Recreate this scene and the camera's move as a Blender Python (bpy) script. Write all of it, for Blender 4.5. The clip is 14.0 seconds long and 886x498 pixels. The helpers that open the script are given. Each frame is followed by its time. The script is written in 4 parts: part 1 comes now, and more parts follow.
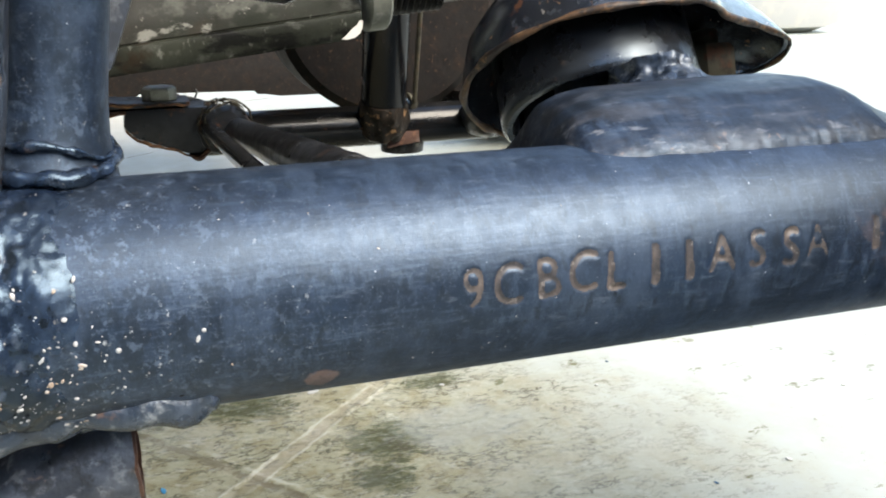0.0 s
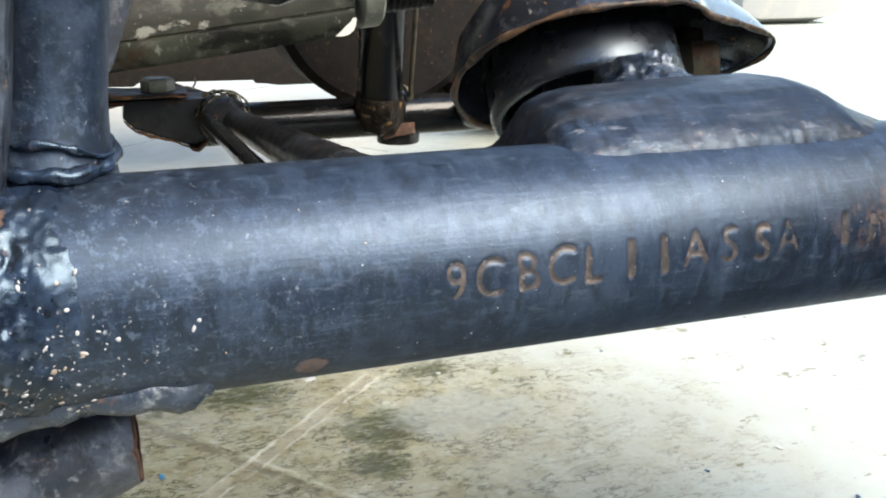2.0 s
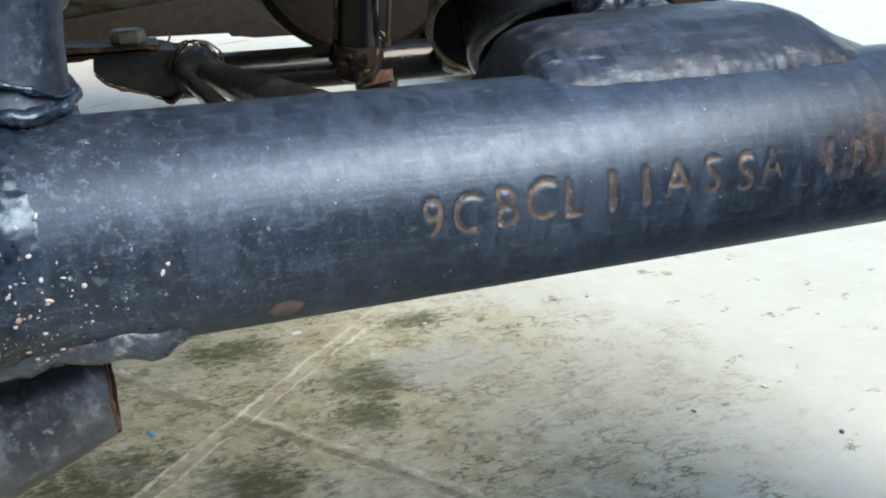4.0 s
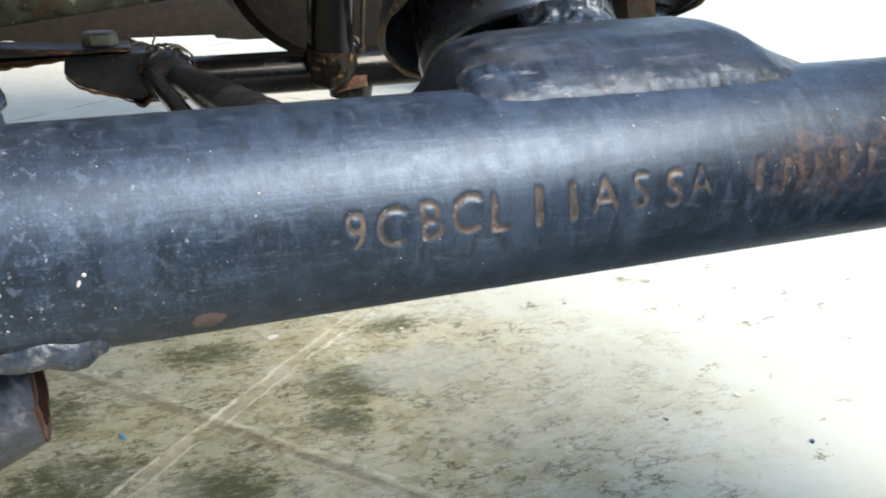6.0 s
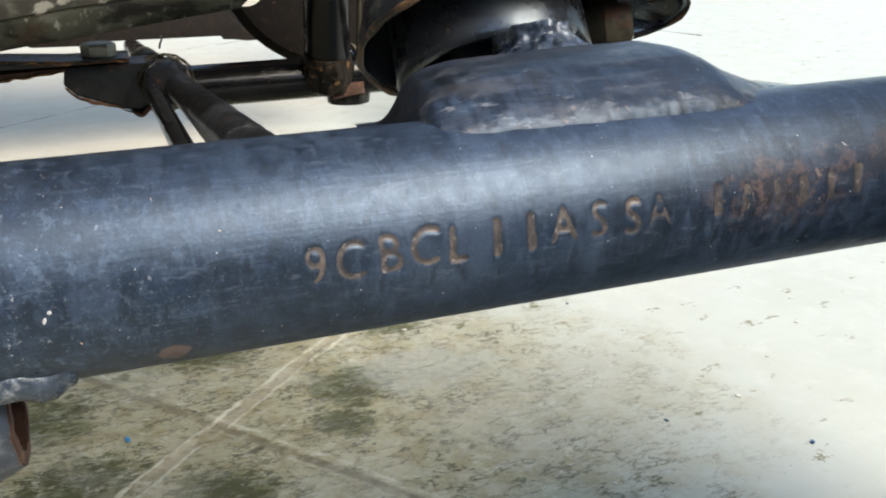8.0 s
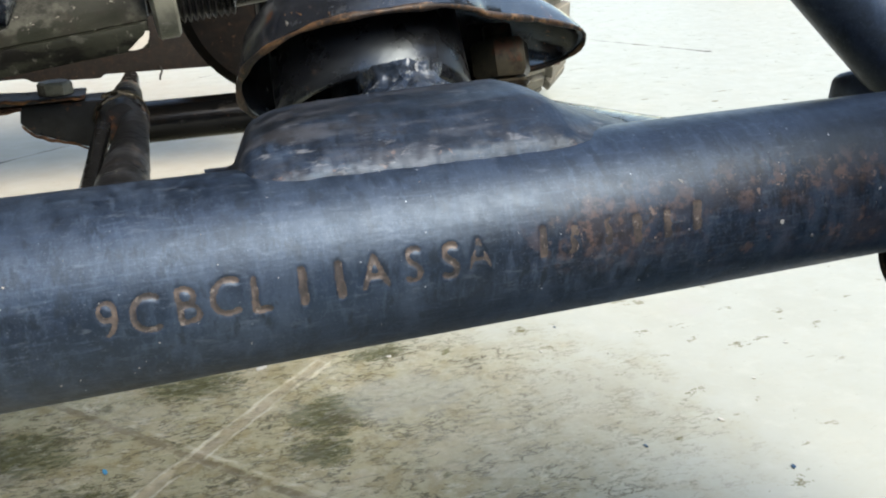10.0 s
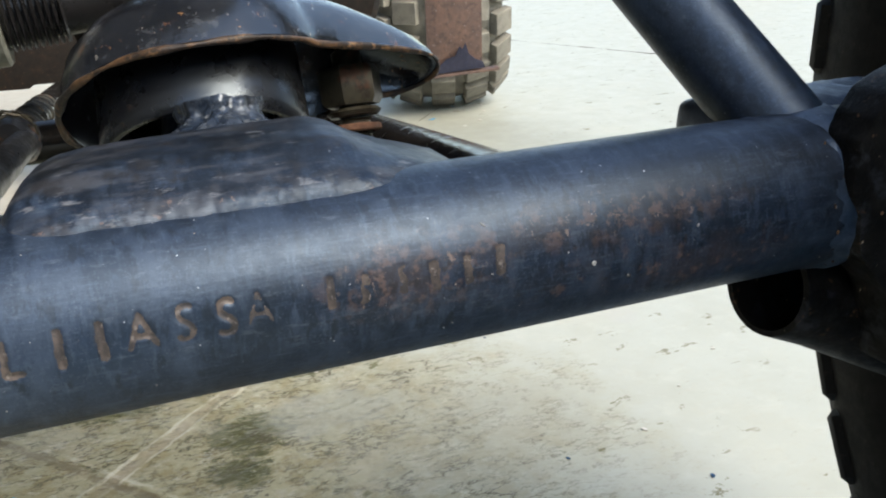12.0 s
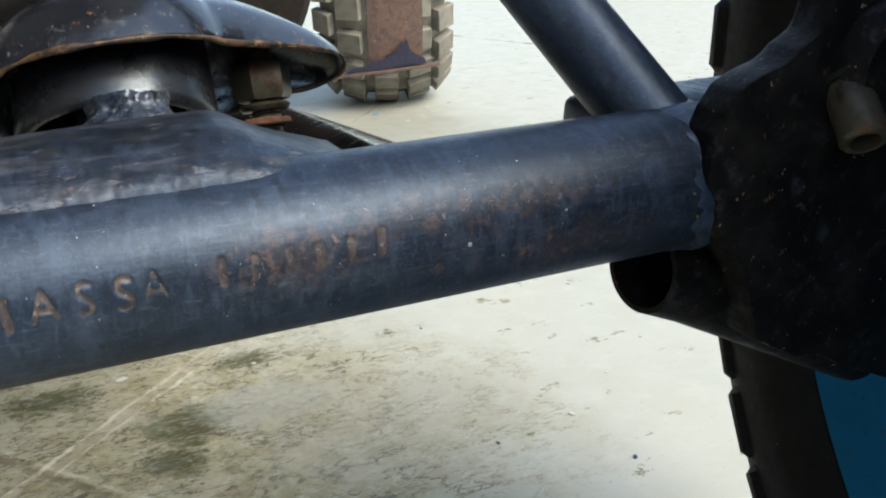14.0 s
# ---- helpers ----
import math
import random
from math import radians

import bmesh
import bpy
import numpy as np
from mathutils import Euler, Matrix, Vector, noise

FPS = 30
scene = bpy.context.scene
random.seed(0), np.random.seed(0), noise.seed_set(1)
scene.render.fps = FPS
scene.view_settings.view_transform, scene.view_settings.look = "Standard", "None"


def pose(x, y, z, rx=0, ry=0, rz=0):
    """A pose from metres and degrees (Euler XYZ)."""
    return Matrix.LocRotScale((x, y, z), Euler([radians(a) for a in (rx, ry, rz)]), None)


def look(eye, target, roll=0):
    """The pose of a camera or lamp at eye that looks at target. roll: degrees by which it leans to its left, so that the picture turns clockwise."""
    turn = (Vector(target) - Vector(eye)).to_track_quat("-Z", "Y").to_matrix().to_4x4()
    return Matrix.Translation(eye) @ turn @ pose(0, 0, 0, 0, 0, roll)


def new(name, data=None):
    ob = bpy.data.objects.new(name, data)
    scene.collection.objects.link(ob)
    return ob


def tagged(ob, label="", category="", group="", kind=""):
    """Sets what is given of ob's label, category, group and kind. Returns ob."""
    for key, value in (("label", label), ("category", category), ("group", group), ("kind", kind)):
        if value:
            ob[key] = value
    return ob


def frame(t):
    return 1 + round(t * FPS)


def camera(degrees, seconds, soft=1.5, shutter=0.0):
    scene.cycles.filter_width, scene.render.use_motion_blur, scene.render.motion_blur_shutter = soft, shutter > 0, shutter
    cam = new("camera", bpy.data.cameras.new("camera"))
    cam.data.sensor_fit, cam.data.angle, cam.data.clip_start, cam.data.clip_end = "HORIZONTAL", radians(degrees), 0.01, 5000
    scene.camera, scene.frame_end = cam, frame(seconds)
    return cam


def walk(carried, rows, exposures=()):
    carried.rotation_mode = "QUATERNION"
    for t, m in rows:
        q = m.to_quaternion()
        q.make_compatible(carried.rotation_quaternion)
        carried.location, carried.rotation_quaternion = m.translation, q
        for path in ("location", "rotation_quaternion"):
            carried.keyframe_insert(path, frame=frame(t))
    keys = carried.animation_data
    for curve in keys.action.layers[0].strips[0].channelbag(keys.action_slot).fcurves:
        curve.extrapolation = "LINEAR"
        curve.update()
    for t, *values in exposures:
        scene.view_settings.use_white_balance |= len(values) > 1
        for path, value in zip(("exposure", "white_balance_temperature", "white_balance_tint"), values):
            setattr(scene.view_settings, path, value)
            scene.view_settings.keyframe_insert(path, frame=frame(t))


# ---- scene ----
cam = camera(52.0, 14.0, 2.0)
PATH = [
    (0, (-0.0485, -0.1160, 0.3250), (0.1048, 0.3357, 0.1750), -0.12),
    (0.5, (-0.0488, -0.1196, 0.3263), (0.1042, 0.3315, 0.1741), -0.07),
    (1, (-0.0491, -0.1224, 0.3279), (0.1040, 0.3274, 0.1722), -0.03),
    (1.5, (-0.0496, -0.1226, 0.3268), (0.1063, 0.3275, 0.1749), 0.13),
    (2, (-0.0483, -0.1223, 0.3278), (0.1049, 0.3274, 0.1720), 0.13),
    (2.5, (-0.0478, -0.1224, 0.3265), (0.1016, 0.3260, 0.1634), -0.49),
    (2.7, (-0.0486, -0.1226, 0.3257), (0.1009, 0.3232, 0.1556), -0.93),
    (4.8, (-0.0384, -0.1122, 0.3223), (0.1286, 0.3235, 0.1428), -0.05),
    (5, (-0.0300, -0.0983, 0.3193), (0.1427, 0.3360, 0.1417), 0.61),
    (5.5, (-0.0265, -0.0886, 0.3193), (0.1452, 0.3445, 0.1378), 0.79),
    (6, (-0.0367, -0.1237, 0.3258), (0.1263, 0.3139, 0.1472), -0.22),
    (6.5, (-0.0373, -0.1291, 0.3282), (0.1263, 0.3069, 0.1460), -0.39),
    (7, (-0.0372, -0.1286, 0.3282), (0.1248, 0.3092, 0.1491), -0.69),
    (7.2, (-0.0380, -0.1272, 0.3299), (0.1266, 0.3079, 0.1465), -0.24),
    (9.3, (-0.0067, -0.1360, 0.3335), (0.1317, 0.3129, 0.1623), -2.34),
    (9.5, (-0.0052, -0.1375, 0.3333), (0.1357, 0.3112, 0.1636), -2.30),
    (10, (0.0060, -0.1372, 0.3354), (0.1496, 0.3103, 0.1647), -2.58),
    (10.5, (0.0157, -0.1355, 0.3369), (0.1619, 0.3106, 0.1649), -2.76),
    (11, (0.0218, -0.1363, 0.3374), (0.1741, 0.3086, 0.1672), -2.96),
    (11.5, (0.0275, -0.1378, 0.3388), (0.1867, 0.3045, 0.1683), -2.94),
    (12, (0.0380, -0.1382, 0.3394), (0.2007, 0.3027, 0.1686), -2.75),
    (12.5, (0.0450, -0.1401, 0.3400), (0.2121, 0.2987, 0.1681), -2.68),
    (13, (0.0477, -0.1398, 0.3387), (0.2223, 0.2957, 0.1660), -2.56),
    (13.5, (0.0479, -0.1434, 0.3381), (0.2250, 0.2915, 0.1664), -2.68),
    (14, (0.0441, -0.1579, 0.3420), (0.2311, 0.2718, 0.1678), -1.95),
]
walk(cam, [(t, look(eye, target, roll)) for t, eye, target, roll in PATH], [(t, e, k, 8) for t, e, k in ((0, 2.03, 7400), (0.8, 2.03, 7400), (2.7, 2.00, 7400), (4.8, 1.66, 7400), (5.5, 1.66, 7400), (6, 2.02, 7600), (6.5, 1.84, 7700), (7.2, 1.79, 7700), (9.3, 1.70, 7700), (11, 1.68, 7700), (12.5, 1.58, 7700), (14, 1.58, 7750))])

# ---- light ----
SUN_FROM = Vector((0.60, -0.88, 1.06)).normalized()
world = bpy.data.worlds.new("world")
scene.world = world
world.use_nodes = True
wn = world.node_tree.nodes
sky = wn.new("ShaderNodeTexSky")
sky.sky_type, sky.sun_disc = "NISHITA", False
sky.sun_elevation = math.asin(SUN_FROM.z)
sky.sun_rotation = math.atan2(SUN_FROM.x, SUN_FROM.y)
wn["Background"].inputs[1].default_value = 0.15
world.node_tree.links.new(sky.outputs[0], wn["Background"].inputs[0])
sun = new("sun", bpy.data.lights.new("sun", "SUN"))
sun.data.energy, sun.data.angle, sun.data.color = 1.7, radians(38), (1.0, 0.97, 0.93)
sun.matrix_world = look(SUN_FROM * 3, (0, 0, 0))


# ---- materials ----
class Paint:
    """A principled material with layered tints; lengths in metres."""

    def __init__(self, name, base, rough=0.5, metal=0.0, spec=0.5):
        self.m = bpy.data.materials.new(name)
        self.m.use_nodes = True
        self.nt = self.m.node_tree
        self.b = self.nt.nodes["Principled BSDF"]
        self.b.inputs["Roughness"].default_value, self.b.inputs["Metallic"].default_value = rough, metal
        self.b.inputs["Specular IOR Level"].default_value = spec
        self.co = self.nt.nodes.new("ShaderNodeTexCoord").outputs["Object"]
        self.col = self.nt.nodes.new("ShaderNodeRGB").outputs[0]
        self.col.default_value = (*base, 1)
        self.rough, self.normal = rough, None

    def link(self, a, b):
        self.nt.links.new(a, b)

    def noise(self, scale, stretch=(1, 1, 1), detail=7, rough=0.65, shift=0.0, turn=0.0):
        mp = self.nt.nodes.new("ShaderNodeMapping")
        mp.inputs["Scale"].default_value = stretch
        mp.inputs["Location"].default_value = (shift, shift * 0.7, shift * 0.3)
        mp.inputs["Rotation"].default_value = (0, 0, turn)
        self.link(self.co, mp.inputs[0])
        n = self.nt.nodes.new("ShaderNodeTexNoise")
        n.inputs["Scale"].default_value, n.inputs["Detail"].default_value, n.inputs["Roughness"].default_value = scale, detail, rough
        self.link(mp.outputs[0], n.inputs["Vector"])
        return n.outputs[0]

    def ramp(self, value, low, high, to0=0.0, to1=1.0):
        r = self.nt.nodes.new("ShaderNodeMapRange")
        for i, v in enumerate((low, high, to0, to1), 1):
            r.inputs[i].default_value = v
        self.link(value, r.inputs[0])
        return r.outputs[0]

    def math(self, op, a, b):
        n = self.nt.nodes.new("ShaderNodeMath")
        n.operation = op
        for i, v in enumerate((a, b)):
            if isinstance(v, (int, float)):
                n.inputs[i].default_value = v
            else:
                self.link(v, n.inputs[i])
        return n.outputs[0]

    def near(self, centre, radii):
        """1 at a place in centimetres, falling to 0 at the radii."""
        mp = self.nt.nodes.new("ShaderNodeMapping")
        mp.inputs["Scale"].default_value = [100.0 / r for r in radii]
        mp.inputs["Location"].default_value = [-c / r for c, r in zip(centre, radii)]
        self.link(self.co, mp.inputs[0])
        ln = self.nt.nodes.new("ShaderNodeVectorMath")
        ln.operation = "LENGTH"
        self.link(mp.outputs[0], ln.inputs[0])
        return self.ramp(ln.outputs["Value"], 0.0, 1.0, 1.0, 0.0)

    def band(self, a, b, half):
        """1 along the straight line through two floor places in centimetres, 0 beyond half its width."""
        d = Vector((b[0] - a[0], b[1] - a[1])).normalized()
        dot = self.nt.nodes.new("ShaderNodeVectorMath")
        dot.operation = "DOT_PRODUCT"
        self.link(self.co, dot.inputs[0])
        dot.inputs[1].default_value = (-d.y * 100, d.x * 100, 0)
        wob = self.math("MULTIPLY", self.math("SUBTRACT", self.noise(22), 0.5), 1.2)
        off = self.math("ABSOLUTE", self.math("ADD", self.math("SUBTRACT", dot.outputs["Value"], -d.y * a[0] + d.x * a[1]), wob), 0.0)
        return self.ramp(off, half * 0.6, half, 1.0, 0.0)

    def tint(self, colour, mask):
        mix = self.nt.nodes.new("ShaderNodeMix")
        mix.data_type = "RGBA"
        self.link(mask, mix.inputs[0])
        self.link(self.col, mix.inputs[6])
        mix.inputs[7].default_value = (*colour, 1)
        self.col = mix.outputs[2]
        return self

    def speck(self, colour, scale, low, high, amount=1.0, stretch=(1, 1, 1), turn=0.0, shift=0.0):
        return self.tint(colour, self.ramp(self.noise(scale, stretch, turn=turn, shift=shift), low, high, 0.0, amount))

    def glints(self, colour, scale, size, amount, low):
        """Pale pin-points painted in for sparkles of light, thinned out by patches."""
        v = self.nt.nodes.new("ShaderNodeTexVoronoi")
        v.inputs["Scale"].default_value = scale
        self.link(self.co, v.inputs["Vector"])
        few = self.ramp(self.noise(90, detail=4, shift=11.0), low, low + 0.08)
        return self.tint(colour, self.math("MULTIPLY", few, self.ramp(v.outputs["Distance"], size, size * 0.6, 0.0, amount)))

    def bump(self, height, strength=0.4, distance=0.0005):
        bp = self.nt.nodes.new("ShaderNodeBump")
        bp.inputs["Strength"].default_value, bp.inputs["Distance"].default_value = strength, distance
        self.link(height, bp.inputs["Height"])
        if self.normal:
            self.link(self.normal, bp.inputs["Normal"])
        self.normal = bp.outputs[0]
        return self

    def gloss(self, value, low, high, r0, r1):
        self.link(self.ramp(value, low, high, r0, r1), self.b.inputs["Roughness"])
        return self

    def done(self):
        self.link(self.col, self.b.inputs["Base Color"])
        if self.normal:
            self.link(self.normal, self.b.inputs["Normal"])
        return self.m


RUST, RUST2, DUST = (0.105, 0.048, 0.028), (0.20, 0.10, 0.058), (0.34, 0.32, 0.29)


def metal_paint(name, base, scuff, rough=0.36, rust=0.70, spec=0.8, dust=0.72):
    p = Paint(name, base, rough, 0, spec)
    p.speck(scuff, 70, 0.42, 0.72, 0.8)
    p.speck(scuff, 260, 0.5, 0.72, 0.8)
    p.speck(scuff, 24, 0.45, 0.65, 0.6, shift=2.0)
    p.speck(DUST, 500, dust, dust + 0.05, 0.7)
    p.speck(RUST, 75, rust, rust + 0.05, 0.9)
    p.bump(p.noise(450), 0.25).bump(p.noise(60, detail=3), 0.35, 0.0015)
    p.gloss(p.noise(120), 0.35, 0.7, rough - 0.08, rough + 0.18)
    return p


def tube_paint(name="tube_paint", rusty=True, scuffed=True):
    p = Paint(name, (0.004, 0.007, 0.014), 0.4, 0, 0.92)
    p.b.inputs["Specular Tint"].default_value = (0.57, 0.75, 1.0, 1)
    p.speck((0.009, 0.018, 0.036), 45, 0.40, 0.66, 0.9)
    p.speck((0.022, 0.036, 0.068), 230, 0.48, 0.66, 0.5)
    # rubbed lengthwise, crosswise and slanting
    p.speck((0.055, 0.085, 0.135), 1100, 0.54, 0.70, 0.40, (0.12, 1, 1))
    p.speck((0.055, 0.085, 0.130), 620, 0.54, 0.70, 0.5, (1, 0.35, 0.35))
    p.speck((0.034, 0.052, 0.086), 150, 0.50, 0.62, 0.6, (1, 0.3, 0.3), shift=41.0)
    p.speck((0.040, 0.060, 0.095), 75, 0.54, 0.66, 0.5, (0.8, 0.5, 0.5), shift=43.0)
    p.speck((0.090, 0.115, 0.150), 1500, 0.58, 0.70, 0.45, (0.14, 0.5, 0.5), 0.6)
    p.speck((0.065, 0.088, 0.124), 1900, 0.55, 0.70, 0.55)
    p.speck((0.006, 0.009, 0.014), 26, 0.50, 0.64, 0.7, shift=4.0)
    p.speck((0.004, 0.006, 0.009), 360, 0.55, 0.64, 0.8, (1, 0.5, 0.5), shift=7.0)
    p.speck((0.16, 0.18, 0.21), 1300, 0.68, 0.72, 0.8)
    p.speck((0.20, 0.21, 0.23), 420, 0.72, 0.75, 0.7, (0.15, 1, 1), 0.2)
    # glints of light, coloured in as tiny pale dots
    p.glints((0.55, 0.62, 0.70), 330, 0.055, 0.8, 0.50)
    p.glints((0.60, 0.66, 0.72), 150, 0.035, 0.9, 0.46)
    if rusty:
        # rust patches with their own outlines
        for centre, radii, low in (((8.3, 0.05, 28.2), (2.2, 2.0, 0.9), 0.62), ((12.2, 0.3, 28.55), (3.8, 1.6, 0.55), 0.62), ((13.5, 0.3, 27.4), (4.5, 1.6, 0.8), 0.68), ((9, 0.9, 26.3), (9.0, 0.9, 0.5), 0.67)):
            spot = p.ramp(p.near(centre, radii), 0.0, 0.7)
            p.tint((0.075, 0.050, 0.040), p.math("MULTIPLY", spot, p.ramp(p.noise(90, shift=1.0), 0.42, 0.62, 0.0, 0.3)))
            p.tint((0.165, 0.098, 0.068), p.math("MULTIPLY", spot, p.ramp(p.noise(300, detail=8, rough=0.65), low - 0.11, low - 0.03, 0.0, 0.42)))
            p.tint((0.34, 0.24, 0.18), p.math("MULTIPLY", spot, p.ramp(p.noise(520, shift=6.0), low - 0.01, low + 0.04, 0.0, 0.4)))
            p.tint((0.02, 0.016, 0.014), p.math("MULTIPLY", spot, p.ramp(p.noise(380, shift=3.0), low - 0.08, low, 0.0, 0.8)))
        p.tint((0.165, 0.098, 0.075), p.ramp(p.math("ADD", p.near((-2.66, 0.5, 26.74), (0.44, 0.6, 0.29)), p.math("MULTIPLY", p.noise(300), 1.1)), 0.88, 1.0, 0.0, 0.85))
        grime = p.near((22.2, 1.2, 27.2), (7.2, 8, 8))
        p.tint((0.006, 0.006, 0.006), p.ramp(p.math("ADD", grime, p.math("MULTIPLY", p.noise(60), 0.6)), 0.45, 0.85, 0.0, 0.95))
    elif scuffed:
        p.speck((0.006, 0.007, 0.009), 55, 0.47, 0.58, 0.9, (0.3, 1, 1), shift=5.0)
        p.speck((0.060, 0.064, 0.076), 200, 0.52, 0.62, 0.65, (0.22, 1, 1), shift=2.0)
        p.speck((0.16, 0.17, 0.19), 420, 0.60, 0.66, 0.7, (0.3, 1, 1), shift=12.0)
        p.b.inputs["Specular IOR Level"].default_value = 0.52
        p.speck((0.02, 0.02, 0.022), 160, 0.54, 0.62, 0.8, shift=9.0)
        low = p.math("ADD", p.near((5.6, 1.15, 29.52), (5.5, 0.8, 0.42)), 0.0)
        p.tint((0.045, 0.042, 0.044), p.math("MULTIPLY", p.ramp(low, 0.0, 0.5), p.ramp(p.noise(420, (0.5, 1, 1), 8), 0.48, 0.60, 0.0, 0.5)))
        p.tint((0.105, 0.115, 0.14), p.math("MULTIPLY", p.ramp(low, 0.0, 0.6), p.ramp(p.noise(520, (0.3, 1, 1), 8, shift=4.0), 0.53, 0.60, 0.0, 0.35)))
        p.tint((0.22, 0.22, 0.22), p.math("MULTIPLY", p.ramp(low, 0.0, 0.5), p.ramp(p.noise(800, (0.45, 1, 1), 8, shift=14.0), 0.60, 0.66, 0.0, 0.4)))
        p.tint((0.16, 0.10, 0.07), p.math("MULTIPLY", p.ramp(low, 0.0, 0.5), p.ramp(p.noise(300, shift=6.0), 0.60, 0.66, 0.0, 0.6)))
    if rusty:
        by = p.ramp(p.near((-7.5, 0.5, 27.8), (6.5, 5, 5)), 0.0, 0.6)
        # dark mottles and scuffs by the rear weld; the palest specks are painted glints
        for colour, scale, low, amount, shift in (((0.004, 0.006, 0.010), 260, 0.50, 0.8, 31.0), ((0.075, 0.105, 0.155), 520, 0.56, 0.6, 33.0), ((0.30, 0.33, 0.36), 900, 0.635, 0.8, 35.0)):
            p.tint(colour, p.math("MULTIPLY", by, p.ramp(p.noise(scale, shift=shift), low, low + 0.07, 0.0, amount)))
    p.speck(RUST, 120, 0.71, 0.75, 0.8)
    p.bump(p.noise(1400), 0.16, 0.0003).bump(p.noise(420, detail=2), 0.05, 0.0005).bump(p.noise(900, (0.1, 1, 1)), 0.18, 0.0003).bump(p.noise(55, detail=3), 0.10, 0.001)
    p.gloss(p.noise(400), 0.3, 0.7, 0.36, 0.50)
    if rusty:
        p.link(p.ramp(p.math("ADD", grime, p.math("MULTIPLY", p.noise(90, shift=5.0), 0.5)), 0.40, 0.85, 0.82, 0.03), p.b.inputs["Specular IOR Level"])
    return p.done()


def floor_paint():
    p = Paint("cement_floor", (0.37, 0.392, 0.358), 0.75, 0, 0.3)
    p.speck((0.335, 0.35, 0.31), 14, 0.42, 0.66, 0.7)
    p.speck((0.42, 0.44, 0.40), 45, 0.52, 0.7, 0.5)
    # the worn, peeled and mossy patch round the crossing joints
    worn = p.math("ADD", p.near((-13, 37, 0), (60, 44, 40)), p.math("MULTIPLY", p.noise(16, detail=8), 0.5))
    core = p.ramp(worn, 0.48, 0.78)
    p.tint((0.285, 0.265, 0.165), p.ramp(worn, 0.40, 0.75, 0.0, 0.95))
    p.tint((0.215, 0.18, 0.092), p.math("MULTIPLY", core, p.ramp(p.noise(45, shift=8.0), 0.48, 0.56, 0.0, 0.7)))
    p.tint((0.32, 0.29, 0.20), p.math("MULTIPLY", core, p.ramp(p.noise(28, shift=12.0), 0.52, 0.58, 0.0, 0.7)))
    p.tint((0.60, 0.58, 0.52), p.math("MULTIPLY", core, p.ramp(p.noise(900, shift=6.0), 0.66, 0.69, 0.0, 0.8)))
    moss = p.noise(150, (0.55, 1.2, 1), 9, 0.75, 2.0)
    for centre, r in (((9.9, 44.4, 0), (4.8, 4.6, 9)), ((8.4, 39.6, 0), (3.4, 3.0, 9)), ((-0.2, 34.5, 0), (5.0, 4.2, 9)), ((-8.5, 38.5, 0), (7, 4.5, 9)), ((1.2, 52.5, 0), (5.5, 3.0, 9)), ((-12.3, 47.2, 0), (7, 5, 9)), ((15.8, 52.6, 0), (4, 2.2, 9)), ((-20, 43, 0), (9, 7, 9))):
        spot = p.near(centre, r)
        p.tint((0.105, 0.100, 0.040), p.ramp(p.math("ADD", p.math("MULTIPLY", spot, 0.45), p.noise(38, (0.7, 1.1, 1), 8, 0.7, 18.0)), 0.62, 0.78, 0.0, 0.85))
        p.tint((0.050, 0.052, 0.014), p.math("MULTIPLY", p.ramp(spot, 0.0, 0.25), p.ramp(p.math("ADD", p.math("MULTIPLY", spot, 0.20), moss), 0.588, 0.615, 0.0, 0.88)))
    # broken edges of the peeled skin: thin dark lines that come and go, pale on one side
    for scale, shift, colour, thin, few, amount in ((55, 31.0, (0.055, 0.048, 0.024), 0.024, 0.485, 0.9), (95, 37.0, (0.08, 0.07, 0.04), 0.031, 0.48, 0.8), (60, 44.0, (0.50, 0.48, 0.40), 0.018, 0.54, 0.45)):
        rim = p.math("ABSOLUTE", p.math("SUBTRACT", p.noise(scale, (0.55, 1.25, 1), 5, 0.62, shift), 0.5), 0.0)
        some = p.math("MULTIPLY", p.ramp(worn, 0.42, 0.62), p.ramp(p.noise(34, shift=shift + 9), few, few + 0.07))
        p.tint(colour, p.math("MULTIPLY", some, p.ramp(rim, thin, thin * 0.4, 0.0, amount)))
    # dark streaks and peeled flakes scattered over the worn part
    streak = p.noise(120, (0.5, 1.3, 1), 8, 0.72, 15.0)
    p.tint((0.085, 0.082, 0.035), p.math("MULTIPLY", p.ramp(worn, 0.50, 0.85), p.ramp(streak, 0.60, 0.625, 0.0, 0.7)))
    p.tint((0.43, 0.42, 0.355), p.math("MULTIPLY", p.ramp(worn, 0.45, 0.8), p.ramp(p.noise(85, (0.6, 1.2, 1), 8, 0.7, 21.0), 0.60, 0.63, 0.0, 0.4)))
    p.tint((0.26, 0.27, 0.235), p.ramp(p.math("ADD", p.near((16, 45, 0), (7, 5, 9)), p.math("MULTIPLY", p.noise(45, detail=9, shift=13.0), 0.9)), 0.62, 0.95, 0.0, 0.6))
    p.tint((0.27, 0.27, 0.225), p.ramp(p.math("ADD", p.near((23, 38, 0), (17, 13, 9)), p.math("MULTIPLY", p.noise(30, detail=9, shift=1.0), 1.2)), 0.85, 1.25, 0.0, 0.35))
    # earth lying in the scored joints
    line = p.math("MULTIPLY", core, p.band((-30, 12.6), (17, 58.6), 0.55))
    p.tint((0.30, 0.26, 0.185), p.math("MULTIPLY", line, p.ramp(p.noise(50, shift=7.0), 0.35, 0.6, 0.1, 0.8)))
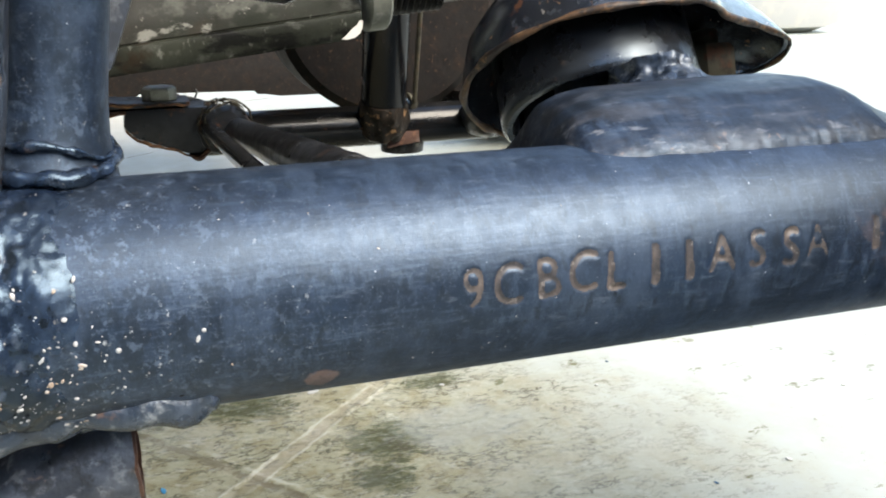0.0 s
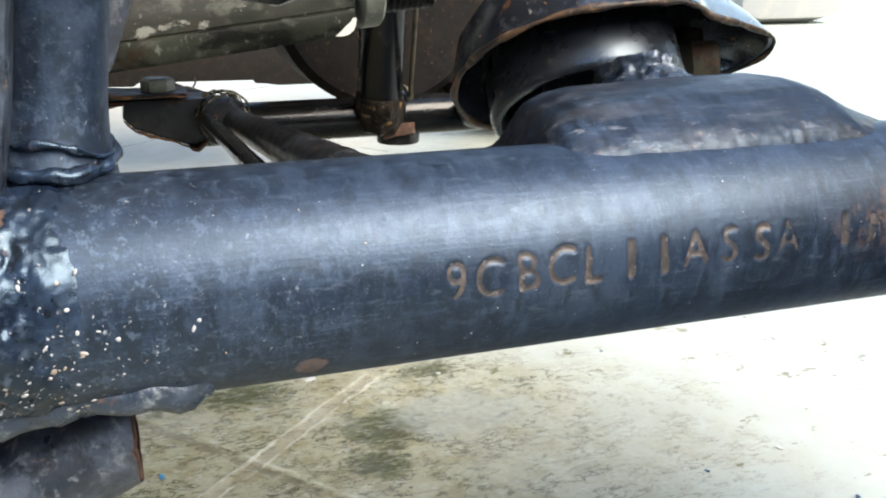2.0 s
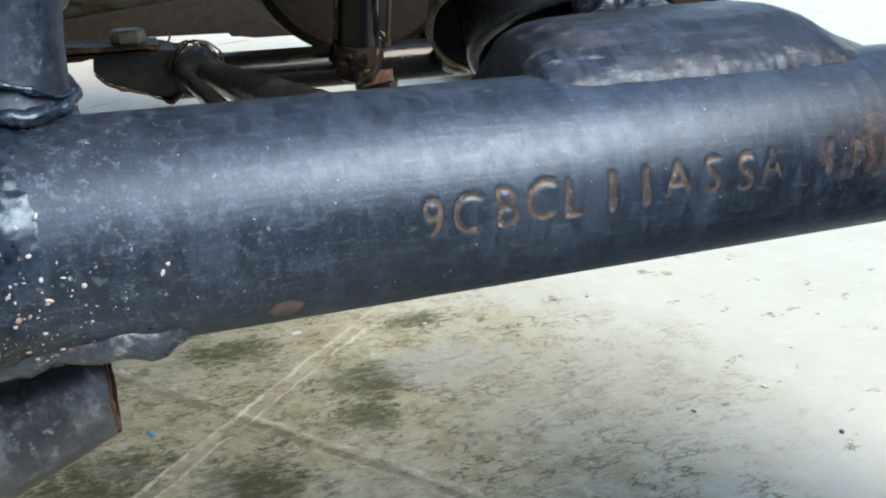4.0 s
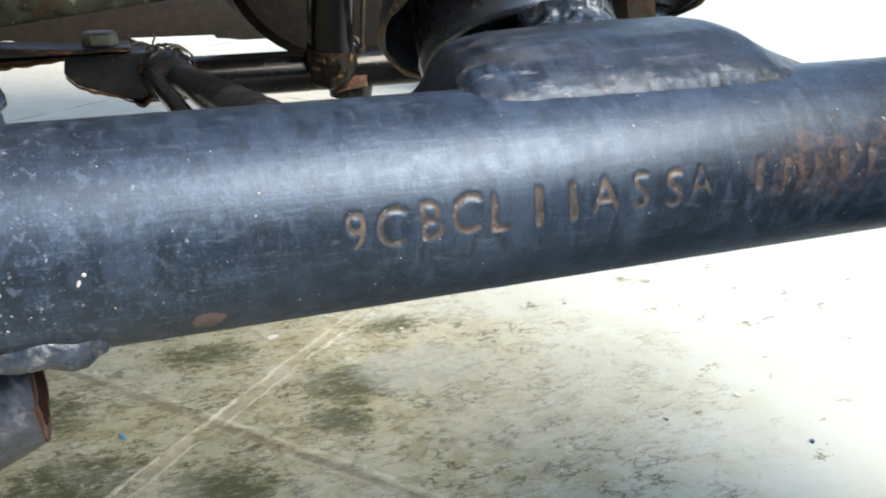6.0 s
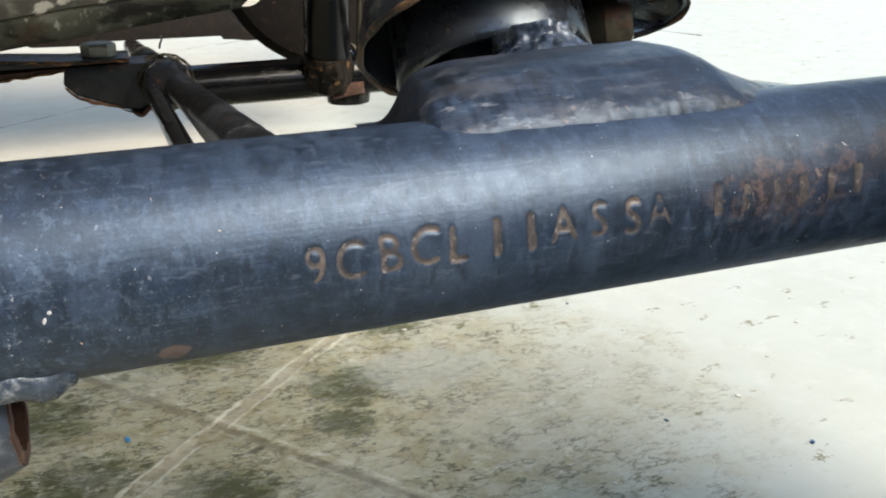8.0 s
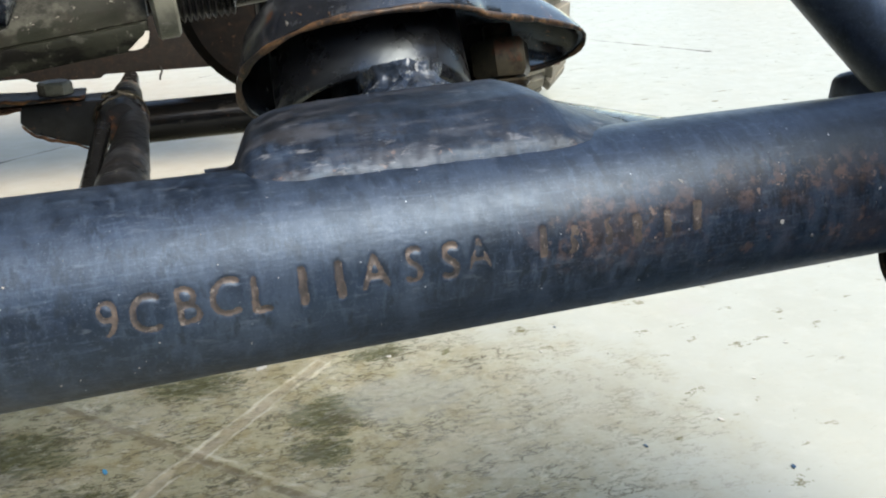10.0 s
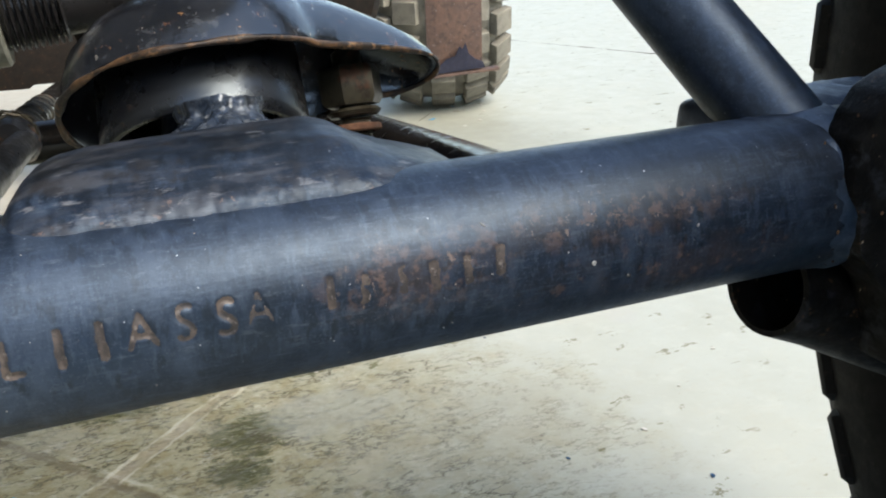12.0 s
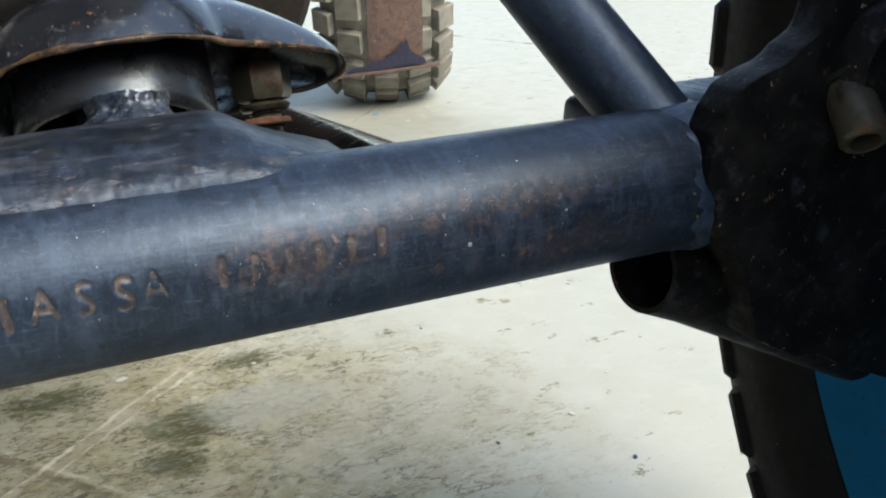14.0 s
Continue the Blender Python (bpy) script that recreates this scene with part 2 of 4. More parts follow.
    for side in (-0.44, 0.44):
        lip = p.band((-30 - side, 12.6 + side), (17 - side, 58.6 + side), 0.17)
        p.tint((0.50, 0.47, 0.385), p.math("MULTIPLY", p.math("MULTIPLY", core, lip), p.ramp(p.noise(40, shift=3.0 + 4 * side), 0.38, 0.52, 0.1, 0.6)))
    line = p.math("MULTIPLY", core, p.band((0.9, 41.5), (16.5, 22.4), 0.42))
    p.tint((0.15, 0.125, 0.075), p.math("MULTIPLY", line, p.ramp(p.noise(60, shift=2.0), 0.36, 0.52, 0.15, 0.9)))
    line = p.math("MULTIPLY", core, p.band((1.6, 41.9), (17.2, 22.8), 0.22))
    p.tint((0.50, 0.47, 0.38), p.math("MULTIPLY", line, p.ramp(p.noise(50, shift=17.0), 0.42, 0.54, 0.0, 0.45)))
    p.tint((0.36, 0.37, 0.35), p.ramp(p.math("ADD", p.near((43.8, 50.5, 0), (2.6, 3.4, 9)), p.math("MULTIPLY", moss, 0.4)), 0.5, 0.7, 0.0, 0.6))
    # shade of the far left floor, put into its colour as a warmer tone
    p.tint((0.36, 0.325, 0.265), p.ramp(p.math("ADD", p.near((-22, 165, 0), (95, 110, 90)), p.math("MULTIPLY", p.noise(6), 0.6)), 0.45, 0.85, 0.0, 0.92))
    # shadow round the parked bike's tyre, painted as a grey-green darkening
    p.tint((0.27, 0.28, 0.24), p.ramp(p.math("ADD", p.near((53, 118, 0), (34, 48, 40)), p.math("MULTIPLY", p.noise(12), 0.5)), 0.45, 0.8, 0.0, 0.9))
    p.speck((0.40, 0.40, 0.34), 9, 0.52, 0.66, 0.3, shift=3.0)
    p.speck((0.36, 0.355, 0.30), 130, 0.54, 0.66, 0.35, (0.6, 1.2, 1), shift=23.0)
    p.speck((0.26, 0.25, 0.20), 240, 0.64, 0.68, 0.5, (0.5, 1.3, 1), shift=27.0)
    p.bump(p.math("MULTIPLY", core, p.ramp(streak, 0.56, 0.63, 1.0, 0.0)), 0.6, 0.0012).bump(p.math("MULTIPLY", core, p.noise(200, (0.6, 1.2, 1), 9, 0.7)), 0.5, 0.001).bump(p.noise(500), 0.06).bump(p.noise(40), 0.06, 0.002)
    p.gloss(p.noise(30), 0.3, 0.7, 0.46, 0.66)
    return p.done()


def simple(name, base, rough, metal, layers, bumps=((300, 0.4),), spec=0.5, sheen=(1, 1, 1)):
    p = Paint(name, base, rough, metal, spec)
    p.b.inputs["Specular Tint"].default_value = (*sheen, 1)
    for layer in layers:
        p.speck(*layer)
    for scale, strength in bumps:
        p.bump(p.noise(scale), strength)
    p.gloss(p.noise(140), 0.3, 0.7, max(rough - 0.12, 0.05), min(rough + 0.12, 1))
    return p.done()


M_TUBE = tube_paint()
M_SADDLE = tube_paint("saddle_paint", False)
M_STRUT = tube_paint("strut_paint", False, False)
M_FLOOR = floor_paint()
M_BLACK = metal_paint("black_paint", (0.006, 0.007, 0.008), (0.013, 0.013, 0.013), 0.25, 0.66, 0.25).done()
M_CAP = simple("cap_paint", (0.011, 0.013, 0.017), 0.16, 0, [((0.024, 0.027, 0.034), 70, 0.45, 0.66, 0.8), ((0.05, 0.055, 0.065), 300, 0.54, 0.66, 0.7), (RUST, 130, 0.63, 0.68, 0.85), ((0.22, 0.12, 0.06), 340, 0.64, 0.67, 0.8), (DUST, 420, 0.66, 0.70, 0.8)], ((300, 0.2), (60, 0.25)), 1.0, (0.75, 0.88, 1.0))
M_WELD = simple("painted_weld", (0.006, 0.011, 0.022), 0.22, 0, [((0.025, 0.042, 0.078), 110, 0.46, 0.66, 0.8), ((0.005, 0.007, 0.010), 75, 0.50, 0.60, 0.85), ((0.050, 0.065, 0.09), 420, 0.56, 0.68, 0.7), ((0.004, 0.005, 0.006), 260, 0.57, 0.63, 0.85, (1, 1, 1), 0.0, 6.0), ((0.15, 0.09, 0.06), 170, 0.63, 0.68, 0.7), (DUST, 520, 0.65, 0.69, 0.8)], ((350, 0.25), (1100, 0.08), (140, 0.35)), 0.6, (0.55, 0.77, 1.0))
M_STUB = simple("mottled_paint", (0.010, 0.016, 0.028), 0.34, 0, [((0.070, 0.088, 0.122), 95, 0.42, 0.60, 0.8), ((0.17, 0.185, 0.21), 330, 0.54, 0.64, 0.7), ((0.006, 0.008, 0.012), 190, 0.53, 0.60, 0.8, (1, 1, 1), 0.0, 8.0), ((0.018, 0.022, 0.03), 90, 0.49, 0.57, 0.9, (1, 1, 1), 0.0, 3.0), ((0.22, 0.15, 0.11), 110, 0.63, 0.68, 0.7)], ((260, 0.6), (90, 0.6)), 0.8)
M_TONGUE = simple("scuffed_weld", (0.016, 0.025, 0.042), 0.27, 0, [((0.065, 0.083, 0.115), 120, 0.44, 0.62, 0.8), ((0.22, 0.24, 0.26), 420, 0.54, 0.66, 0.7), ((0.015, 0.018, 0.024), 160, 0.53, 0.60, 0.8, (1, 1, 1), 0.0, 3.0), ((0.20, 0.11, 0.07), 140, 0.64, 0.70, 0.5)], ((300, 0.7), (120, 0.8)), 0.8, (0.8, 0.9, 1.0))
M_GLOSS = simple("glossy_black_paint", (0.003, 0.0034, 0.004), 0.20, 0, [((0.012, 0.009, 0.007), 90, 0.55, 0.66, 0.8), ((0.012, 0.012, 0.013), 60, 0.5, 0.7, 0.7), (RUST, 110, 0.65, 0.70, 0.9), (DUST, 520, 0.71, 0.74, 0.7)], ((60, 0.05), (240, 0.08)), 0.32)
M_BRACKET = metal_paint("rust_blotched_black", (0.010, 0.011, 0.013), (0.022, 0.026, 0.034), 0.34, 0.57, 0.3).done()
M_BAREALU = simple("bare_aluminium", (0.22, 0.225, 0.19), 0.45, 0.3, [((0.10, 0.10, 0.08), 120, 0.45, 0.65, 0.8), ((0.4, 0.4, 0.36), 300, 0.56, 0.66, 0.7)])
M_NODE = simple("greasy_black", (0.0045, 0.0047, 0.0049), 0.45, 0, [((0.016, 0.015, 0.014), 60, 0.46, 0.64, 0.85), ((0.03, 0.033, 0.04), 150, 0.56, 0.66, 0.7), ((0.08, 0.05, 0.03), 230, 0.63, 0.67, 0.85), ((0.34, 0.29, 0.22), 330, 0.67, 0.70, 0.85)], ((200, 0.7), (600, 0.5), (70, 0.5)), 0.09)
M_RUST = simple("rusty_steel", RUST, 0.85, 0.1, [((0.045, 0.025, 0.022), 28, 0.40, 0.62, 0.9), ((0.06, 0.028, 0.02), 120, 0.45, 0.65, 0.9), (RUST2, 260, 0.52, 0.7, 0.8), ((0.16, 0.13, 0.12), 60, 0.60, 0.72, 0.6)], ((300, 0.8), (80, 0.5)))
M_RUSTWELD = simple("rust_specked_weld", (0.008, 0.007, 0.006), 0.35, 0, [((0.03, 0.022, 0.016), 120, 0.45, 0.6, 0.8), ((0.24, 0.14, 0.07), 260, 0.60, 0.65, 0.9), ((0.40, 0.33, 0.24), 500, 0.65, 0.69, 0.8)], ((300, 0.8), (120, 0.8)), 0.12)
M_RIM = simple("rusty_black_edge", (0.020, 0.014, 0.011), 0.5, 0, [((0.16, 0.085, 0.042), 90, 0.46, 0.58, 0.85), ((0.28, 0.16, 0.08), 300, 0.55, 0.64, 0.8), ((0.012, 0.011, 0.011), 45, 0.53, 0.62, 0.9, (1, 1, 1), 0.0, 3.0)], ((300, 0.7), (90, 0.5)))
M_PLATE = simple("brown_plate", (0.085, 0.052, 0.043), 0.7, 0, [((0.13, 0.075, 0.055), 40, 0.45, 0.62, 0.8), ((0.05, 0.032, 0.03), 110, 0.48, 0.62, 0.8), ((0.20, 0.17, 0.155), 200, 0.60, 0.68, 0.6)], ((200, 0.4),))
M_RUBBER = simple("rubber", (0.011, 0.011, 0.012), 0.32, 0, [((0.026, 0.025, 0.025), 80, 0.45, 0.75, 0.8), ((0.10, 0.06, 0.04), 200, 0.68, 0.76, 0.7)], ((300, 0.15),), 0.35)
M_RING = simple("glossy_rubber", (0.007, 0.008, 0.010), 0.30, 0, [((0.020, 0.021, 0.024), 80, 0.45, 0.72, 0.8), ((0.06, 0.042, 0.032), 200, 0.64, 0.72, 0.7), ((0.10, 0.10, 0.10), 420, 0.66, 0.70, 0.6)], ((300, 0.15), (40, 0.12)), 0.8, (0.72, 0.86, 1.0))
M_ALU = simple("cast_aluminium", (0.010, 0.012, 0.0085), 0.48, 0.1, [((0.026, 0.029, 0.022), 28, 0.5, 0.7, 0.7), ((0.030, 0.019, 0.010), 70, 0.55, 0.66, 0.7), ((0.014, 0.014, 0.011), 130, 0.50, 0.62, 0.8), ((0.018, 0.017, 0.014), 35, 0.42, 0.66, 0.85), ((0.075, 0.078, 0.066), 90, 0.55, 0.66, 0.7), ((0.20, 0.20, 0.18), 160, 0.60, 0.66, 0.7), ((0.34, 0.33, 0.30), 260, 0.645, 0.675, 0.8), ((0.24, 0.23, 0.20), 700, 0.65, 0.69, 0.7)], ((250, 0.5), (60, 0.4)), 0.35)
M_FLANGE = simple("oily_aluminium", (0.014, 0.0155, 0.012), 0.40, 0.0, [((0.034, 0.037, 0.029), 22, 0.44, 0.64, 0.8), ((0.006, 0.006, 0.005), 60, 0.50, 0.62, 0.85), ((0.075, 0.08, 0.07), 130, 0.58, 0.67, 0.6), ((0.26, 0.28, 0.29), 60, 0.66, 0.70, 0.7), ((0.02, 0.012, 0.007), 80, 0.60, 0.68, 0.7), ((0.13, 0.135, 0.12), 420, 0.60, 0.66, 0.7, (1, 1, 0.5)), ((0.004, 0.004, 0.004), 170, 0.55, 0.61, 0.85, (0.4, 1, 1), 0.0, 9.0)], ((250, 0.5), (60, 0.4)), 0.10)
M_ENGINE = simple("greasy_engine", (0.004, 0.0033, 0.003), 0.55, 0.0, [((0.012, 0.008, 0.006), 50, 0.45, 0.7, 0.8), ((0.004, 0.004, 0.004), 25, 0.5, 0.7, 0.8), ((0.08, 0.065, 0.05), 400, 0.64, 0.70, 0.7)], ((200, 0.5),), 0.1)
M_SUMP = simple("rusty_brown_casing", (0.0075, 0.0055, 0.0045), 0.65, 0.0, [((0.006, 0.005, 0.0045), 40, 0.4, 0.7, 0.8), ((0.020, 0.011, 0.007), 150, 0.50, 0.66, 0.7), ((0.004, 0.003, 0.003), 90, 0.52, 0.62, 0.85), ((0.09, 0.05, 0.03), 380, 0.62, 0.68, 0.7)], ((200, 0.6), (60, 0.5)), 0.2)
M_STEEL = simple("dull_steel", (0.055, 0.050, 0.037), 0.42, 0.2, [((0.085, 0.075, 0.052), 90, 0.48, 0.66, 0.8), ((0.025, 0.020, 0.015), 150, 0.50, 0.62, 0.85), (RUST, 90, 0.60, 0.66, 0.8)], ((300, 0.4),), 0.2)
M_TYRE = simple("tyre_rubber", (0.0045, 0.0045, 0.0045), 0.6, 0, [((0.012, 0.0115, 0.011), 60, 0.45, 0.75, 0.7), ((0.05, 0.042, 0.034), 300, 0.64, 0.72, 0.6)], spec=0.2)
M_TYREDUST = simple("dusty_tyre_rubber", (0.12, 0.115, 0.10), 0.85, 0, [((0.25, 0.24, 0.205), 30, 0.38, 0.7, 0.9), ((0.06, 0.056, 0.05), 120, 0.55, 0.7, 0.7)])
M_BLUE = simple("blue_rim_paint", (0.002, 0.11, 0.22), 0.5, 0, [((0.003, 0.08, 0.16), 30, 0.45, 0.75, 0.6), ((0.04, 0.036, 0.03), 160, 0.62, 0.7, 0.6)], ((300, 0.15),), 0.04)
M_CRACK = simple("dirty_crack", (0.055, 0.05, 0.042), 0.9, 0, [((0.16, 0.15, 0.13), 40, 0.5, 0.62, 0.8)], ((150, 0.9),))
M_STAMP = simple("stamped_steel", (0.040, 0.038, 0.042), 0.45, 0.1, [((0.125, 0.100, 0.088), 160, 0.42, 0.58, 0.8), ((0.028, 0.030, 0.038), 320, 0.52, 0.62, 0.85), ((0.24, 0.22, 0.21), 700, 0.58, 0.67, 0.6)], ((500, 0.5),))
M_WHITE = simple("white_paint", (0.30, 0.30, 0.29), 0.5, 0, [((0.42, 0.38, 0.32), 12, 0.5, 0.75, 0.7)], ((80, 0.2),))
M_SPATTER = simple("pale_spatter", (0.40, 0.41, 0.42), 0.2, 0, [((0.30, 0.22, 0.16), 160, 0.52, 0.60, 0.9), ((0.05, 0.06, 0.08), 130, 0.52, 0.58, 0.9, (1, 1, 1), 0.0, 3.0)], ((600, 0.3),))
M_FLAKE = simple("blue_flake", (0.008, 0.06, 0.14), 0.5, 0, [((0.004, 0.02, 0.06), 400, 0.45, 0.6, 0.8)])
M_FLAKE2 = simple("bright_blue_flake", (0.03, 0.26, 0.48), 0.5, 0, [((0.01, 0.10, 0.22), 400, 0.5, 0.62, 0.8)])
M_NAVY = simple("navy_plastic", (0.005, 0.007, 0.022), 0.8, 0, [((0.015, 0.02, 0.05), 200, 0.5, 0.7, 0.8)])
M_CHIP = simple("pale_chip", (0.48, 0.47, 0.44), 0.7, 0, [])


# ---- mesh kit: all lengths in centimetres ----
def finish(bm, smooth=40):
    bmesh.ops.recalc_face_normals(bm, faces=bm.faces)
    for f in bm.faces:
        f.smooth = True
    for e in bm.edges:
        if len(e.link_faces) == 2 and e.calc_face_angle(0) > radians(smooth):
            e.smooth = False


def part(name, bm, mat, parent=None, label=""):
    finish(bm)
    bmesh.ops.scale(bm, vec=(0.01, 0.01, 0.01), verts=bm.verts)
    me = bpy.data.meshes.new(name)
    bm.to_mesh(me)
    bm.free()
    me.materials.append(mat)
    ob = new(name, me)
    if parent:
        ob.parent = parent
    if label:
        tagged(ob, label)
    return ob


def thing(name, label, category, group="", at=(0, 0, 0)):
    ob = new(name)
    ob.empty_display_size = 0.05
    return tagged(ob, label, category, group)


def frame_of(d):
    d = Vector(d).normalized()
    a = Vector((0, 0, 1)) if abs(d.z) < 0.9 else Vector((0, 1, 0))
    u = d.cross(a).normalized()
    return u, u.cross(d).normalized(), d


def rings(bm, loops, cap=True, closed=False):
    made = [[bm.verts.new(p) for p in loop] for loop in loops]
    pairs = list(zip(made, made[1:])) + ([(made[-1], made[0])] if closed else [])
    n = len(made[0])
    for a, b in pairs:
        for i in range(n):
            bm.faces.new((a[i], a[(i + 1) % n], b[(i + 1) % n], b[i]))
    if cap and not closed:
        bm.faces.new(made[0][::-1])
        bm.faces.new(made[-1])
    return made


def sweep(bm, pts, r, seg=32, lump=0.0, seed=0.0, closed=False, flat=1.0):
    """A round bar along points; r is a number or one a point; lump roughens it."""
    pts = [Vector(p) for p in pts]
    loops = []
    for i, p in enumerate(pts):
        a = pts[i - 1] if i or closed else p
        b = pts[(i + 1) % len(pts)] if i + 1 < len(pts) or closed else p
        u, v, d = frame_of(b - a)
        rr = r[i] if isinstance(r, (list, tuple)) else r
        loop = []
        for k in range(seg):
            an = 2 * math.pi * k / seg
            q = p + (u * math.cos(an) + v * math.sin(an) * flat) * rr
            if lump:
                q += (q - p) * lump * noise.noise(q * 1.6 + Vector((seed, 0, 0)))
            loop.append(q)
        loops.append(loop)
    rings(bm, loops, closed=closed)
    return bm


def bar(p0, p1, r, seg=48, steps=1, inner=0.0, edge=0.06):
    """A round bar or, with inner, an open pipe."""
    bm = bmesh.new()
    p0, p1 = Vector(p0), Vector(p1)
    u, v, d = frame_of(p1 - p0)
    length = (p1 - p0).length

    def loop(s, rr):
        return [p0 + d * s + (u * math.cos(2 * math.pi * k / seg) + v * math.sin(2 * math.pi * k / seg)) * rr for k in range(seg)]

    loops = [loop(0, r - edge)] + [loop(edge + (length - 2 * edge) * i / steps, r) for i in range(steps + 1)] + [loop(length, r - edge)]
    if inner:
        loops += [loop(length, inner), loop(0, inner)]
        rings(bm, loops, closed=True)
    else:
        rings(bm, loops)
    return bm


def lathe(profile, origin, axis, seg=64, warp=None, closed=False):
    """Turns (radius, height) pairs about an axis; warp(angle) scales the radius."""
    bm = bmesh.new()
    o = Vector(origin)
    d = Vector(axis).normalized()
    a = Vector((1, 0, 0)) if abs(d.x) < 0.99 else Vector((0, 1, 0))
    u = (a - d * d.dot(a)).normalized()
    v = d.cross(u)
    loops = []
    for rr, h in profile:
        loop = []
        for k in range(seg):
            an = 2 * math.pi * k / seg
            f = warp(an) if warp else 1.0
            loop.append(o + d * h + (u * math.cos(an) + v * math.sin(an)) * max(rr * f, 0.002))
        loops.append(loop)
    rings(bm, loops, closed=closed)
    return bm


def slab(outline, depth, frame, bevel=0.1, segs=2):
    """A flat outline, thickened; frame: origin, right, up, and the way of its depth."""
    bm = bmesh.new()
    o, r, up, dn = (Vector(w) for w in frame)
    a = [bm.verts.new(o + r * x + up * y) for x, y in outline]
    b = [bm.verts.new(o + r * x + up * y + dn * depth) for x, y in outline]
    bm.faces.new(a)
    bm.faces.new(b[::-1])
    n = len(a)
    for i in range(n):
        bm.faces.new((a[i], b[i], b[(i + 1) % n], a[(i + 1) % n]))
    bmesh.ops.recalc_face_normals(bm, faces=bm.faces)
    if bevel:
        bmesh.ops.bevel(bm, geom=list(bm.edges), offset=bevel, segments=segs, profile=0.6, affect="EDGES", clamp_overlap=True)
    return bm


def box(x0, x1, y0, y1, z0, z1, bevel=0.1):
    return slab([(0, 0), (x1 - x0, 0), (x1 - x0, z1 - z0), (0, z1 - z0)], y1 - y0, ((x0, y0, z0), (1, 0, 0), (0, 0, 1), (0, 1, 0)), bevel)


def hexhead(origin, axis, r, h):
    return lathe([(r * 0.86, 0), (r, h * 0.15), (r, h * 0.85), (r * 0.86, h)], origin, axis, 6)


def lumpy(bm, amount, scale, seed=0.0):
    """Pushes a surface in and out by noise."""
    bm.normal_update()
    shift = Vector((seed, seed * 0.7, 0))
    for v in bm.verts:
        v.co += v.normal * amount * (noise.noise(v.co * scale + shift) + 0.5 * noise.noise(v.co * scale * 2.4))
    return bm


def pad(x0, x1, rise0, rise1, section, low, mat, name, parent, label="", lump=0.08, seed=0.0, steps=110):
    """A saddle welded on the tube: its section (y, z) sinks to the low one at both ends."""
    bm = bmesh.new()
    loops = []
    n = len(section)
    for i in range(steps + 1):
        x = x0 + (x1 - x0) * i / steps
        s = min(1.0, (x - x0) / rise0, (x1 - x) / rise1)
        s = math.sin(max(s, 0.0) * math.pi / 2) ** 0.8
        loop = []
        for (ya, za), (yb, zb) in zip(low, section):
            q = Vector((x, ya + (yb - ya) * s, za + (zb - za) * s))
            k = lump * noise.noise(q * 1.7 + Vector((seed, 0, 0))) + 0.6 * lump * noise.noise(q * 4.5) + 0.5 * lump * noise.noise(q * 9)
            loop.append(q + Vector((0, -0.5 * k, k)))
        loops.append(loop)
    rings(bm, loops)
    return part(name, bm, mat, parent, label)


def rounded(points, per=4):
    """A closed outline with its corners cut round."""
    out = []
    n = len(points)
    for i in range(n):
        a, b, c = (Vector(points[(i + k) % n]) for k in (-1, 0, 1))
        p, q = b + (a - b) * 0.3, b + (c - b) * 0.3
        for k in range(per + 1):
            t = k / per
            out.append(tuple(p * (1 - t) ** 2 + b * 2 * t * (1 - t) + q * t * t))
    return out


def ragged(points, step, amount, seed):
    """An outline walked in short steps and made uneven."""
    out = []
    for i, p in enumerate(points):
        a, b = Vector(p), Vector(points[(i + 1) % len(points)])
        side = Vector((-(b - a).y, (b - a).x)).normalized()
        n = max(1, round((b - a).length / step))
        for k in range(n):
            q = a.lerp(b, k / n)
            out.append(tuple(q + side * amount * (noise.noise(Vector((*q, seed)) * 1.1) + 0.5 * noise.noise(Vector((*q, seed)) * 2.7))))
    return out


def bead(pts, r, seed, parent, mat=None, flat=0.7, name="weld_bead", steps=10):
    """A lumpy weld bead through points."""
    fine = []
    pts = [Vector(p) for p in pts]
    steps = max(2, round((pts[-1] - pts[0]).length / (len(pts) - 1) / 0.14))
    for a, b in zip(pts, pts[1:]):
        for k in range(steps):
            fine.append(a.lerp(b, k / steps))
    fine.append(pts[-1])
    rr = []
    for i, p in enumerate(fine):
        end = min(1.0, (i + 0.4) / 3, (len(fine) - 0.6 - i) / 3)
        rr.append(r * max(end, 0.15) * (1 + 0.5 * noise.noise(p * 1.1 + Vector((seed, seed, 0)))))
        fine[i] = p + Vector((0.1 * noise.noise(p * 2 + Vector((seed, 3, 0))), 0, 0.1 * noise.noise(p * 2.3 + Vector((0, seed, 5)))))
    bm = bmesh.new()
    sweep(bm, fine, rr, 20, 0.45, seed, flat=flat)
    return part(name, bm, mat or M_WELD, parent)


# ---- floor ----
JOINTS = (((-30, 12.6), (17, 58.6), 0.62, 0.7), ((0.9, 41.5), (16.5, 22.4), 0.40, 0.5), ((-20, 63.0), (0.2, 42.2), 0.45, 0.25))


